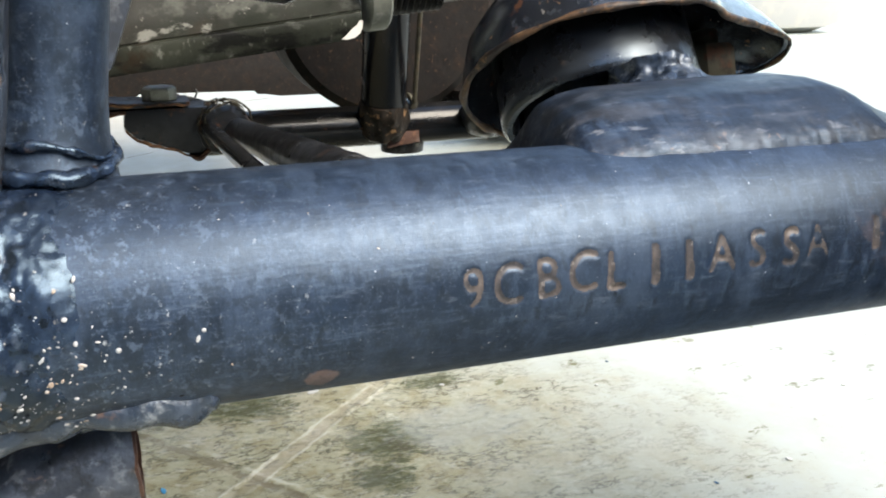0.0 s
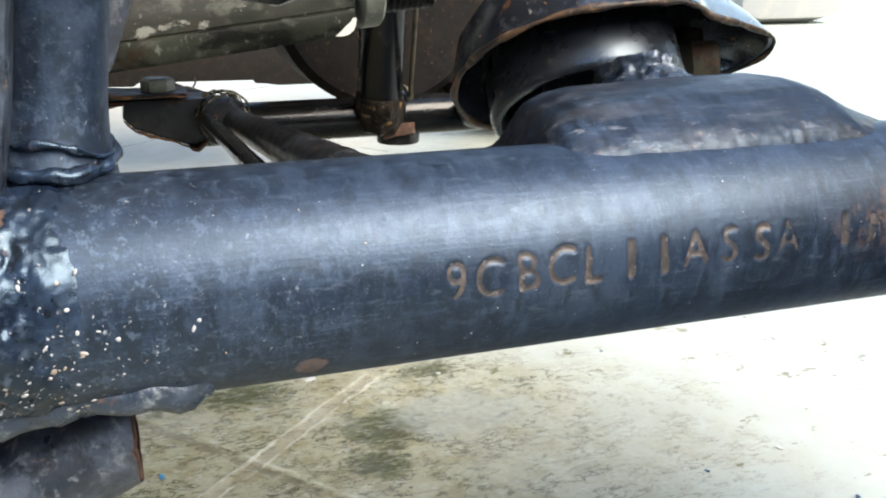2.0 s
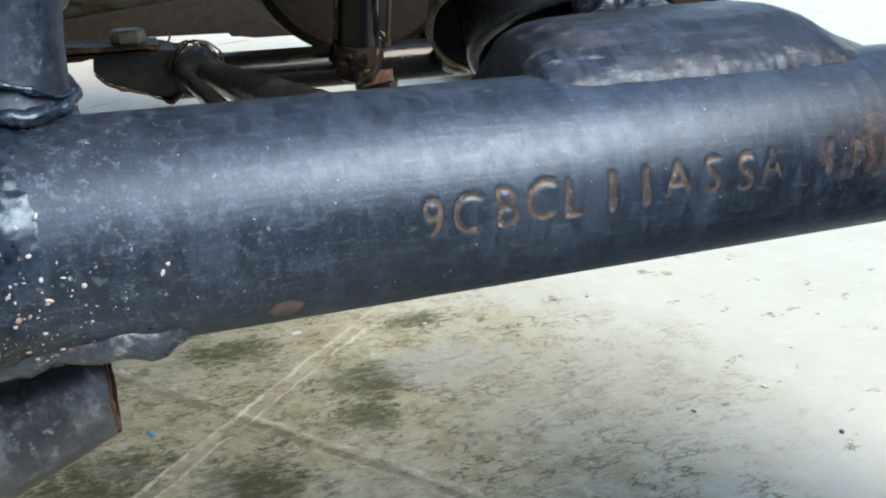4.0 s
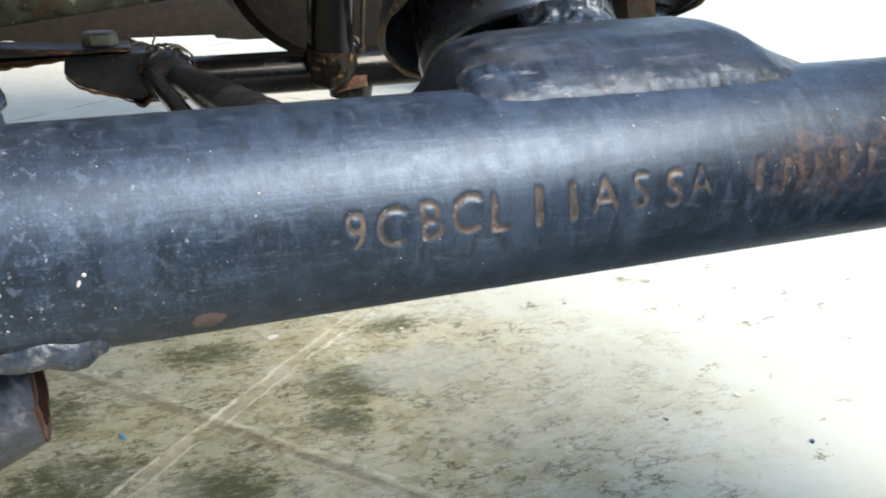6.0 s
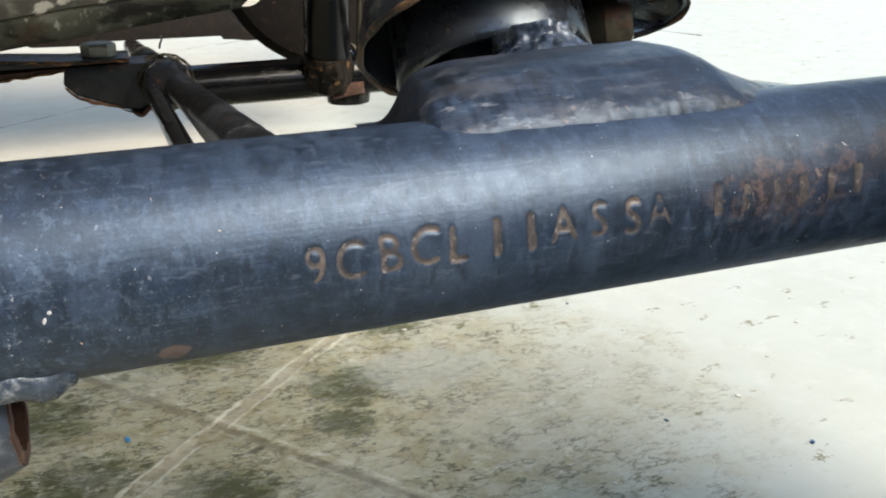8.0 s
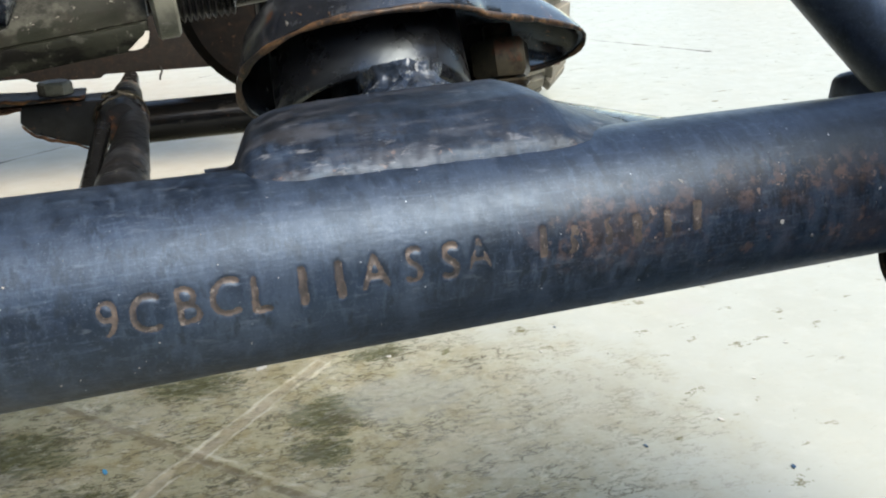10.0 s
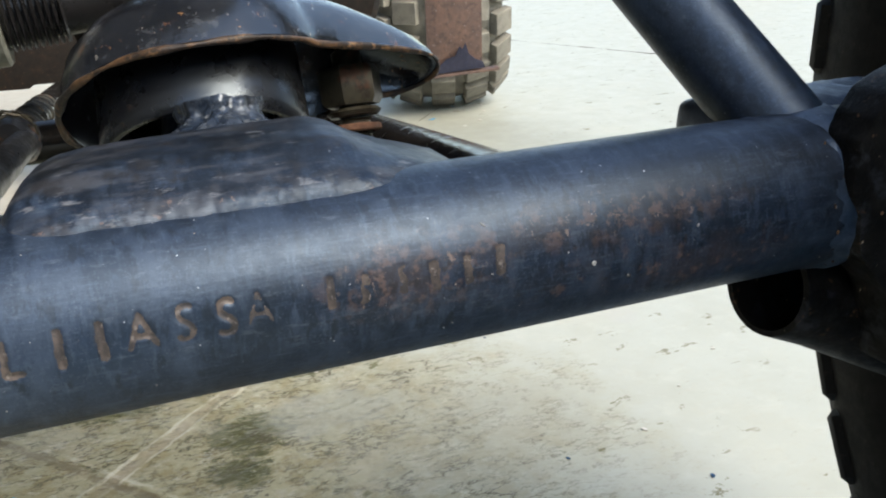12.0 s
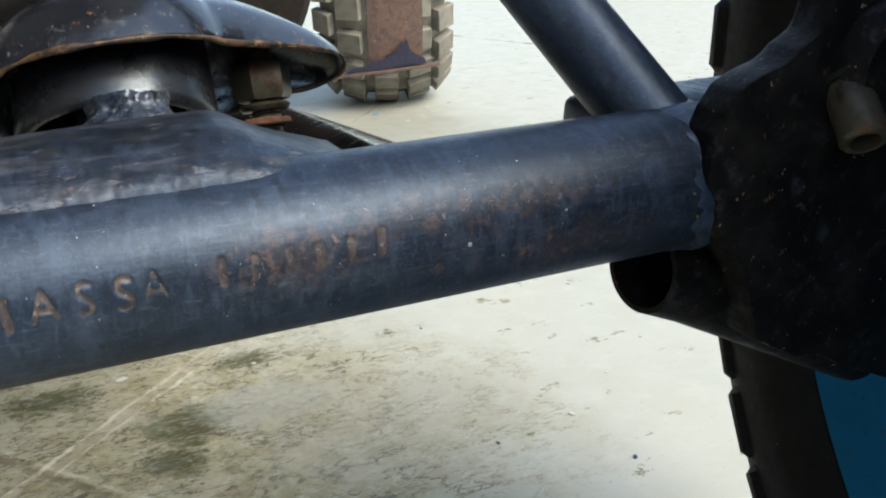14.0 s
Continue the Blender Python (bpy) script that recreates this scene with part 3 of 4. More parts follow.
def relief(x, y):
    """Height of the worn cement: lips along the scored joints, peeled scabs, unevenness."""
    q = Vector((x, y, 0))
    wob = 0.5 * noise.noise(q * 0.25) + 0.22 * noise.noise(q * 1.1)
    h = 0.03 * noise.noise(q * 0.5) + 0.02 * noise.noise(q * 2.2)
    scab = noise.noise(q * 0.9 + Vector((7, 0, 0))) + 0.5 * noise.noise(q * 2.6)
    h += 0.035 * max(0.0, min(1.0, (scab - 0.12) * 14))
    for a, b, half, high in JOINTS:
        a, b = Vector(a), Vector(b)
        d = (b - a).normalized()
        rel = Vector((x, y)) - a
        along = rel.dot(d)
        if along < -2 or along > (b - a).length + 2:
            continue
        off = rel.x * -d.y + rel.y * d.x + wob
        for side, seed in ((1, 0), (-1, 20)):
            k = max(0.0, 0.45 + 1.0 * noise.noise(Vector((along * 0.16, seed + half, 0))) + 0.5 * noise.noise(Vector((along * 0.7, seed, 3))))
            u = side * off - half
            h += high * k * 0.15 * (math.exp(-(u / 0.10) ** 2) if u < 0 else math.exp(-(u / 0.20) ** 2))
        if abs(off) < half:
            h -= 0.05 * high * (1 - (off / half) ** 2)
    return h


def build_ground():
    x0, x1, y0, y1, step = -31.0, 27.0, 18.0, 63.0, 0.17
    nx, ny = int((x1 - x0) / step), int((y1 - y0) / step)
    verts, faces = [], []
    for j in range(ny + 1):
        for i in range(nx + 1):
            x, y = x0 + (x1 - x0) * i / nx, y0 + (y1 - y0) * j / ny
            rim = min(1.0, (x - x0) / 3, (x1 - x) / 9, (y - y0) / 3, (y1 - y) / 3)
            verts.append((x / 100, y / 100, relief(x, y) * max(rim, 0.0) / 100))
    for j in range(ny):
        for i in range(nx):
            k = j * (nx + 1) + i
            faces.append((k, k + 1, k + nx + 2, k + nx + 1))
    base = len(verts)
    xs, ys = (-600, x0 / 100, x1 / 100, 600), (-600, y0 / 100, y1 / 100, 600)
    verts += [(x, y, 0) for y in ys for x in xs]
    faces += [(base + 4 * j + i, base + 4 * j + i + 1, base + 4 * j + i + 5, base + 4 * j + i + 4) for j in range(3) for i in range(3) if (i, j) != (1, 1)]
    me = bpy.data.meshes.new("ground")
    me.from_pydata(verts, [], faces)
    me.polygons.foreach_set("use_smooth", [True] * len(faces))
    me.materials.append(M_FLOOR)
    ground = tagged(new("ground", me), "weathered pale grey cement floor, mossy and peeling near its joints", "floor", kind="structure")

    def ridge(a, b, r, seed, flat=0.25, wob=0.12):
        a, b = Vector((*a, 0.0)), Vector((*b, 0.0))
        n = max(8, int((b - a).length / 0.7))
        side = Vector((-(b - a).y, (b - a).x, 0)).normalized()
        pts, rr = [], []
        for i in range(n + 1):
            p = a.lerp(b, i / n)
            pts.append(p + side * wob * noise.noise(p * 0.35 + Vector((seed, 0, 0))) * 2)
            rr.append(r * max(0.05, 0.45 + 1.1 * noise.noise(p * 0.22 + Vector((seed, 9, 0))) + 0.5 * noise.noise(p * 0.9 + Vector((seed, 4, 0)))) * (0.2 if i in (0, n) else 1))
        bm = bmesh.new()
        sweep(bm, pts, rr, 10, 0.5, seed, flat=flat)
        part("floor_crack", bm, M_CRACK, ground)

    ridge((-27.0, 139.0), (-2.0, 159.0), 0.32, 8, 0.1)
    ridge((12.0, 213.0), (29.0, 222.5), 0.32, 5, 0.1)
    ridge((24.0, 152.0), (36.0, 136.0), 0.24, 6, 0.1)
    ridge((116.0, 234.0), (134.5, 180.0), 0.55, 9, 0.1)
    ridge((53.0, 134.0), (75.0, 162.0), 0.2, 7, 0.1)
    return ground


build_ground()


def flake(x, y, size, mat, label, seed):
    bm = bmesh.new()
    rnd = random.Random(seed)
    pts = [(size * (0.6 + 0.5 * rnd.random()) * math.cos(a), 0.55 * size * (0.6 + 0.5 * rnd.random()) * math.sin(a)) for a in [k * math.pi / 3.5 for k in range(7)]]
    a = rnd.random() * 3
    bm = slab(pts, 0.06, ((x, y, 0.11), (math.cos(a), math.sin(a), 0.02), (-math.sin(a), math.cos(a), 0), (0, 0, -1)), 0.0)
    tagged(part("flake", bm, mat), label, "flake", "flakes on the floor")


for i, (x, y, size) in enumerate(((-5.5, 42.7, 0.36), (36.1, 26.35, 0.28), (28.8, 31.95, 0.18), (31.2, 51.2, 0.18), (59.2, 138.4, 1.0), (66.5, 147.0, 0.5))):
    flake(x, y, size, M_FLAKE2 if i in (0, 4, 5) else M_FLAKE, "small blue paint flake lying on the cement floor", i)
for i, (x, y, size) in enumerate(((35.25, 32.9, 0.30), (6.4, 53.7, 0.6), (28.2, 47.4, 0.22), (19.5, 29.2, 0.14), (33, 45, 0.16), (22, 27, 0.2), (41, 37, 0.16), (16.5, 51.5, 0.3), (47, 41, 0.2), (70, 140, 0.6), (62, 130, 0.5), (66, 133, 0.5), (72, 146, 0.6))):
    flake(x, y, size, M_CHIP, "small pale chip lying on the cement floor", 40 + i)

M_WORN = simple("worn_black_paint", (0.008, 0.009, 0.011), 0.36, 0, [((0.030, 0.034, 0.042), 60, 0.44, 0.62, 0.8), ((0.10, 0.10, 0.10), 260, 0.57, 0.66, 0.7, (1, 0.25, 1)), ((0.05, 0.03, 0.02), 140, 0.58, 0.66, 0.8)], ((300, 0.4), (60, 0.3)), 0.4)
M_WALL = simple("dull_plaster", (0.16, 0.15, 0.135), 0.9, 0, [((0.10, 0.095, 0.085), 3, 0.4, 0.7, 0.8), ((0.22, 0.21, 0.19), 25, 0.5, 0.7, 0.5)], ((60, 0.4),))
# unseen walls, added only to keep low sky light off the bike
tagged(part("blocker_south", box(-100, 150, -150, -135, 0, 80, 0.5), M_WALL), "unseen plain grey wall added to block low sky light", "wall", kind="structure")
tagged(part("blocker_west", box(-100, -88, -134.8, 300, 0, 250, 0.5), M_WALL), "unseen plain grey wall added to block low sky light", "wall", kind="structure")

# ---- quad bike: main tube with stamped characters ----
AY, AZ, AR = 1.78, 27.84, 1.76
bike = thing("quad_bike", "quad bike with scratched black tubular frame standing on cement", "quad bike")


def glyph(char, height):
    """Flat triangles of a character of the built-in font, centred, in centimetres."""
    cu = bpy.data.curves.new("glyph", "FONT")
    cu.body, cu.align_x, cu.align_y, cu.size, cu.offset = char, "CENTER", "CENTER", height / 0.72, 0.012 if char == "1" else -0.008
    ob = new("glyph", cu)
    me = bpy.data.meshes.new_from_object(ob.evaluated_get(bpy.context.evaluated_depsgraph_get()))
    me.calc_loop_triangles()
    xy = np.array([v.co[:2] for v in me.vertices])
    xy -= (xy.max(0) + xy.min(0)) / 2
    tris = [xy[list(t.vertices)] for t in me.loop_triangles]
    bpy.data.objects.remove(ob)
    bpy.data.meshes.remove(me)
    return tris


def block(width, height):
    w, h = width / 2, height / 2
    return [np.array(((-w, -h), (w, -h), (w, h))), np.array(((-w, -h), (w, h), (-w, h)))]


def blurred(a, sigma):
    k = np.exp(-0.5 * (np.arange(-int(3 * sigma), int(3 * sigma) + 1) / sigma) ** 2)
    k /= k.sum()
    a = np.apply_along_axis(np.convolve, 0, a, k, "same")
    return np.apply_along_axis(np.convolve, 1, a, k, "same")


# each character, its place along the tube and how deep it was struck
STAMPS = [("9", -0.43, 0.55), ("C", 0.13, 0.8), ("B", 0.78, 0.7), ("C", 1.35, 0.8), ("L", 1.93, 1.0), ("1", 2.59, 1.0), ("1", 3.21, 1.0), ("A", 3.81, 0.7), ("S", 4.49, 0.65), ("S", 5.14, 1.05), ("A", 5.67, 0.45)]
# the last group cannot be read: plain bars of its size
BARS = [(6.88, 0.13, 0.7), (7.48, 0.24, 0.30), (8.16, 0.24, 0.28), (8.75, 0.24, 0.34), (9.37, 0.22, 0.38), (10.0, 0.24, 0.42)]


def build_tube():
    """The main tube, with the characters struck into its skin as soft grooves with raised lips."""
    xs = np.concatenate((np.linspace(-15.94, -1.3, 34)[:-1], np.arange(-1.3, 10.8, 0.016), np.linspace(10.8, 24.94, 34)))
    an = np.concatenate((np.linspace(-180, -17, 50)[:-1], np.arange(-17, 34, 0.5), np.linspace(34, 180, 46)[:-1]))
    arcs = np.radians(an) * AR
    struck = np.zeros((len(xs), len(an)))
    rnd = random.Random(4)
    for tris, x, deep in [(glyph(c, 0.66), x, d) for c, x, d in STAMPS] + [(block(w, 0.56), x, d) for x, w, d in BARS]:
        tilt, mid = rnd.uniform(-0.06, 0.06), radians(5.2 + 0.44 * x + rnd.uniform(-1.2, 1.2)) * AR
        for tri in tris:
            q = tri * (0.84, 1.0)
            q = q + np.stack((tilt * q[:, 1] + x, np.full(3, mid)), -1)
            i0, i1 = np.searchsorted(xs, (q[:, 0].min(), q[:, 0].max()))
            j0, j1 = np.searchsorted(arcs, (q[:, 1].min(), q[:, 1].max()))
            gx, gy = np.meshgrid(xs[i0:i1], arcs[j0:j1], indexing="ij")
            side = [(q[(k + 1) % 3, 0] - q[k, 0]) * (gy - q[k, 1]) - (q[(k + 1) % 3, 1] - q[k, 1]) * (gx - q[k, 0]) for k in range(3)]
            inside = np.all(np.array(side) >= -1e-6, 0) | np.all(np.array(side) <= 1e-6, 0)
            part_of = struck[i0:i1, j0:j1]
            part_of[inside] = np.maximum(part_of[inside], deep)
    groove, wide = blurred(struck, 2.1), blurred(struck, 5.5)
    height = 0.016 * np.maximum(wide - groove, 0) - 0.040 * groove
    n, m = len(xs), len(an)
    a = np.radians(an)[None, :]
    r = AR + height
    ends = np.ones(n)
    ends[0] = ends[-1] = 0.97
    r = r * ends[:, None]
    co = np.stack((np.broadcast_to(xs[:, None], r.shape), AY - r * np.cos(a), AZ + r * np.sin(a)), -1).reshape(-1, 3) * 0.01
    i, j = np.meshgrid(np.arange(n - 1), np.arange(m), indexing="ij")
    i, j = i.ravel(), j.ravel()
    k = (j + 1) % m
    quads = np.stack((i * m + j, (i + 1) * m + j, (i + 1) * m + k, i * m + k), -1)
    me = bpy.data.meshes.new("frame_tube")
    me.from_pydata(co.tolist(), [], quads.tolist() + [list(range(m))[::-1], list(range((n - 1) * m, n * m))])
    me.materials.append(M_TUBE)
    me.materials.append(M_STAMP)
    worn = 0.24 + 0.13 * np.array([noise.noise(Vector((xs[p] * 7, arcs[q] * 7, 0))) for p, q in zip(i, j)])
    bare = (groove[i, j] > worn).astype(int)
    me.polygons.foreach_set("material_index", bare.tolist() + [0, 0])
    me.polygons.foreach_set("use_smooth", [True] * len(bare) + [False, False])
    ob = new("frame_tube", me)
    ob.parent = bike
    return tagged(ob, "scratched blue-black steel tube with characters stamped into it")


frame_tube = build_tube()

# ---- quad bike: rear node, upright, stub ----
part("upright_tube", lumpy(lathe([(0.5, 0), (1.25, 0.9), (1.2, 1.5), (1.02, 1.95), (0.9, 2.3), (0.80, 2.7), (0.745, 3.2), (0.73, 4.0), (0.73, 6), (0.73, 12), (0.73, 18.5)], (-6.38, 2.45, 27.5), (0.137, 0.012, 0.99), 72), 0.03, 1.6, 3), M_TUBE, bike)
part("gusset", slab([(-5.55, 30.7), (-5.1, 31.0), (-4.72, 32.0), (-3.4, 36.0), (-2.6, 40), (-4.0, 40), (-5.2, 33)], 0.35, ((0, 3.05, 0), (1, 0, 0), (0, 0, 1), (0, 1, 0)), 0.08), M_STUB, bike, "narrow painted steel gusset")
part("rear_upright", slab([(-6.74, 29.15), (-6.42, 30.9), (-6.25, 32.1), (-4.9, 40), (-9, 40), (-9, 29.15)], 1.0, ((0, 0.95, 0), (1, 0, 0), (0, 0, 1), (0, 1, 0)), 0.12), M_STUB, bike, "grey-edged painted steel upright")


def weld_ring(name, centre, rx, ry, thick, lift, mat, parent, seed, lump=0.10):
    """A lumpy bead of weld all round a joint; lift(angle) raises it."""
    bm = bmesh.new()
    pts = []
    for k in range(90):
        an = 2 * math.pi * k / 90
        pts.append((centre[0] + rx * math.cos(an), centre[1] + ry * math.sin(an), centre[2] + lift(an)))
    sweep(bm, pts, thick, 24, 0.0, seed, closed=True, flat=0.9)
    bm.normal_update()
    for v in bm.verts:
        q = v.co + Vector((seed, 0, 0))
        v.co += v.normal * lump * (noise.noise(q * 1.7) + 0.7 * noise.noise(q * 3.8) + 0.35 * noise.noise(q * 8))
    return part(name, bm, mat, parent)


weld_ring("foot_weld", (-6.08, 2.45, 29.72), 0.90, 0.98, 0.11, lambda an: 0.10 * math.cos(an) + 0.08 * math.sin(2 * an), M_WELD, bike, 5.0, 0.08)
weld_ring("foot_weld", (-6.0, 2.45, 30.08), 0.80, 0.86, 0.06, lambda an: -0.16 * math.cos(an) + 0.06 * math.sin(3 * an), M_WELD, bike, 9.0, 0.08)


def stub_pipe(r0, r1, s0, s1):
    """A pipe running down to the rear, cut off upright."""
    bm = bmesh.new()
    loops = []
    for r, ends in ((r0, (s0, s1)), (r1, (s1, s0))):
        for i in range(13):
            f = ends[0] + (ends[1] - ends[0]) * i / 12
            c = Vector((-5.35, 3.0, 24.95)) + Vector((-1, -0.03, -0.46)) * f
            loops.append([c + Vector((-0.02 * math.cos(a) - 0.03 * math.sin(a) + 0.05 * noise.noise(Vector((3 * a, r0, 0))), r * 1.08 * math.cos(a), r * math.sin(a))) for a in [2 * math.pi * k / 64 for k in range(64)]])
    rings(bm, loops, closed=True)
    return bm


stub = part("stub_tube", stub_pipe(1.06, 0.86, 0.05, 8.0), M_STUB, bike, "short black pipe stub with a rusty cut end")
part("cut_rim", stub_pipe(1.05, 0.84, 0.0, 0.06), M_RUST, stub, "rusty cut edge")
part("rusty_bore", stub_pipe(0.855, 0.80, 0.02, 7.9), M_RUST, stub, "rusty inside of the pipe")
part("rear_node", bar((-16, 1.9, 27.9), (-6.75, 1.9, 27.8), 1.95, 48, 6, edge=0.3), M_WELD, bike, "lumpy welded and painted frame joint")


def weld_patch():
    """A bumpy skin of weld metal round the tube by the rear joint, thinning out to nothing."""
    bm = bmesh.new()
    nx, na = 120, 190
    loops = []
    for i in range(nx + 1):
        x = -8.2 + 4.4 * i / nx
        loop = []
        for k in range(na):
            a = 2 * math.pi * k / na
            q = Vector((x, AY - AR * math.cos(a), AZ + AR * math.sin(a)))
            end = -5.55 + 0.35 * noise.noise(q * 0.9) + 0.9 * max(0.0, -math.sin(a + 0.15) - 0.62) * 3.2
            fade = max(0.0, min(1.0, (end - x) / 1.2))
            h = 0.10 + 0.13 * noise.noise(q * 0.8 + Vector((3, 0, 0))) + 0.10 * noise.noise(q * 1.9) + 0.055 * noise.noise(q * 4.5) + 0.035 * noise.noise(q * 8) + 0.018 * noise.noise(q * 15)
            h += 0.17 * math.exp(-((x + 5.95) / 0.42) ** 2 - ((math.sin(a) * AR - 0.62) / 0.5) ** 2)
            r = AR - 0.05 + max(0.0, h + 0.05) * fade
            loop.append((x, AY - r * math.cos(a), AZ + r * math.sin(a)))
        loops.append(loop)
    rings(bm, loops)
    part("weld_patch", bm, M_WELD, frame_tube, "bumpy painted weld metal")


weld_patch()
bead([(-8.2, 0.95, 26.45), (-6.4, 0.85, 26.55), (-5.4, 0.82, 26.52), (-4.6, 0.82, 26.56), (-4.0, 0.85, 26.62)], 0.36, 4, frame_tube, M_TONGUE, flat=1.0)
bead([(-6.0, 0.62, 26.75), (-5.2, 0.52, 26.85), (-4.5, 0.5, 26.88), (-4.0, 0.56, 26.8)], 0.12, 14, frame_tube, M_RUSTWELD)


def spatter():
    """Pale drops of weld spatter and paint on the tube; the tiniest imitate sparkles."""
    bm = bmesh.new()
    rnd = random.Random(11)
    spots = [(rnd.gauss(-6.4, 0.75), rnd.gauss(-18, 20), 0.005 + 0.040 * rnd.random() ** 3) for _ in range(300)]
    spots += [(rnd.uniform(-5.0, 3.0), rnd.uniform(-45, 60), rnd.uniform(0.008, 0.018)) for _ in range(26)]
    spots += [(rnd.uniform(3.0, 16.0), rnd.uniform(-40, 60), rnd.uniform(0.008, 0.016)) for _ in range(16)]
    spots += [(-5.35, -4, 0.045), (-5.85, 2, 0.035), (-5.8, -8, 0.04), (-6.2, -14, 0.04), (11.9, -2, 0.065), (9.78, 33, 0.04), (14.2, 10, 0.05), (12.7, -16, 0.04)]
    for x, a, r in spots:
        lift = 0.12 * max(0.0, min(1.0, (-5.5 - x) / 0.7))
        m = Matrix.Translation((x, AY - (AR + lift) * math.cos(radians(a)), AZ + (AR + lift) * math.sin(radians(a)))) @ Matrix.Rotation(radians(-a), 4, "X") @ Matrix.Rotation(rnd.uniform(-1.5, 1.5), 4, "Y") @ Matrix.Diagonal((r * rnd.uniform(0.5, 1.6), r * rnd.uniform(0.2, 0.5), r * rnd.uniform(0.4, 0.9), 1))
        bmesh.ops.create_icosphere(bm, subdivisions=2, radius=1.0, matrix=m)
    tagged(part("spatter", bm, M_SPATTER, frame_tube, "pale drops of weld spatter, the tiniest standing in for sparkles of light"), kind="stuff")


spatter()

# ---- quad bike: saddle plate and rubber mount ----
SADDLE = rounded([(1.02, 29.28), (1.26, 29.74), (2.2, 30.30), (3.0, 30.42), (4.5, 30.34), (5.3, 29.2), (3.2, 28.3)], 7)
CREST = [(1.55, 28.9), (1.85, 29.5), (2.08, 29.98), (2.6, 30.2), (3.2, 30.29), (6.0, 30.38), (7.5, 30.41), (7.95, 30.30), (8.25, 30.10), (8.6, 29.92), (9.2, 29.68), (9.9, 29.45), (10.3, 29.28)]


def saddle_plate():
    """A thick plate welded on the tube, its height following the crest; the rear end slants away."""
    bm = bmesh.new()
    loops = []
    cx, cz = [c[0] for c in CREST], [c[1] for c in CREST]
    for i in range(241):
        x = 1.55 + 8.75 * i / 240
        loop = []
        for y, z in SADDLE:
            at = x - 0.22 * max(0.0, y - 2.0) * max(0.0, 1 - (x - 1.55) / 3)
            top = sum(float(np.interp(at + d, cx, cz)) for d in (-0.12, -0.04, 0.04, 0.12)) / 4
            q = Vector((x, y, 28.9 + (z - 28.9) * (top - 28.9) / 1.52 if z > 28.9 else z))
            rough = 1.0 if y < 1.5 else 0.4
            k = rough * (0.03 * noise.noise(q * 1.6) + 0.016 * noise.noise(q * 5) + 0.008 * noise.noise(q * 11))
            loop.append(q + Vector((0, -0.6 * k, k)))
        loops.append(loop)
    rings(bm, loops)
    return part("mount_plate", bm, M_SADDLE, bike, "thick welded saddle plate, painted black and scuffed")


plate = saddle_plate()

CAP, TILT = Vector((6.15, 8.94, 29.73)), radians(35.8)
AX = Vector((-0.05, -math.sin(TILT), -math.cos(TILT))).normalized()
U = (Vector((1, 0, 0)) - AX * AX.x).normalized()
V = AX.cross(U)


def cap_radius(an, grow=0.0):
    """The hull of the round cap and of its small ear."""
    best = 3.35 + grow
    d = Vector((math.cos(an), math.sin(an)))
    for k in range(25):
        s = k / 24
        c, r = Vector((5.35 * s, -0.85 * s)), 3.35 - 2.15 * s ** 0.8 + grow
        b = c.dot(d)
        q = b * b - c.length_squared + r * r
        if q > 0:
            best = max(best, b + math.sqrt(q))
    return best


def droop(u):
    s = max(0.0, min(1.0, (u + 0.8) / 7.0))
    return s * s * (3 - 2 * s)


def cap_shell():
    bm = bmesh.new()
    seg = 120
    loops = []
    profile = [(0.05, -2.35), (0.35, -2.3), (0.62, -2.1), (0.80, -1.75), (0.92, -1.2), (0.98, -0.5), (1.0, -0.05), (0.985, 0.03), (0.965, -0.05), (0.95, -0.5), (0.88, -1.1), (0.76, -1.55), (0.5, -1.85), (0.05, -1.9)]
    for f, h in profile:
        loop = []
        for k in range(seg):
            an = 2 * math.pi * k / seg
            rr = cap_radius(an)
            ear = max(0.0, min(1.0, (rr * f - 3.2) / 3.2))
            hh = h * (1 - 0.62 * ear) - 1.25 * droop(math.cos(an) * rr * f)
            loop.append(CAP + U * (math.cos(an) * rr * f) + V * (math.sin(an) * rr * f) + AX * hh)
        loops.append(loop)
    rings(bm, loops)
    return bm


cap = part("mount_cap", cap_shell(), M_CAP, bike, "glossy black pressed steel cap with rusty rim")
rim_pts = []
for k in range(160):
    an = 2 * math.pi * k / 160
    rr = cap_radius(an, -0.03)
    rim_pts.append(CAP + U * (math.cos(an) * rr) + V * (math.sin(an) * rr) + AX * (0.02 - 1.25 * droop(math.cos(an) * rr)))
bm = bmesh.new()
sweep(bm, rim_pts, 0.08, 10, 0.9, 3.0, closed=True)
part("rusty_rim", bm, M_RIM, cap, "rusty bare edge")
ring = part("rubber_ring", lathe([(1.35, -1.6), (2.35, -1.6), (2.46, -1.4), (2.48, -0.2), (2.49, 0.45), (2.51, 0.74), (2.49, 0.92), (2.40, 1.02), (2.26, 1.0), (2.14, 0.8), (2.05, 0.2), (1.95, -0.9), (1.35, -1.1)], CAP, AX), M_RING, bike, "worn black rubber mount ring")
part("stem", lumpy(lathe([(1.0, -1.2), (1.02, -0.6), (1.05, 0.0), (1.08, 0.6), (1.12, 1.1), (1.15, 1.6), (1.3, 2.1), (1.5, 2.6), (1.7, 3.6)], CAP, AX, 64), 0.13, 1.3, 2), M_SADDLE, bike, "black welded neck under the rubber mount")
part("stem_weld", lumpy(lathe([(0.92, 0.05 * k) for k in range(7)] + [(0.94 + 0.04 * k + 0.0042 * k * k, 0.35 + 0.06 * k) for k in range(1, 16)], (6.2, 6.4, 30.3), (0, -0.45, -1), 150), 0.13, 2.2, 7), M_TONGUE, plate)
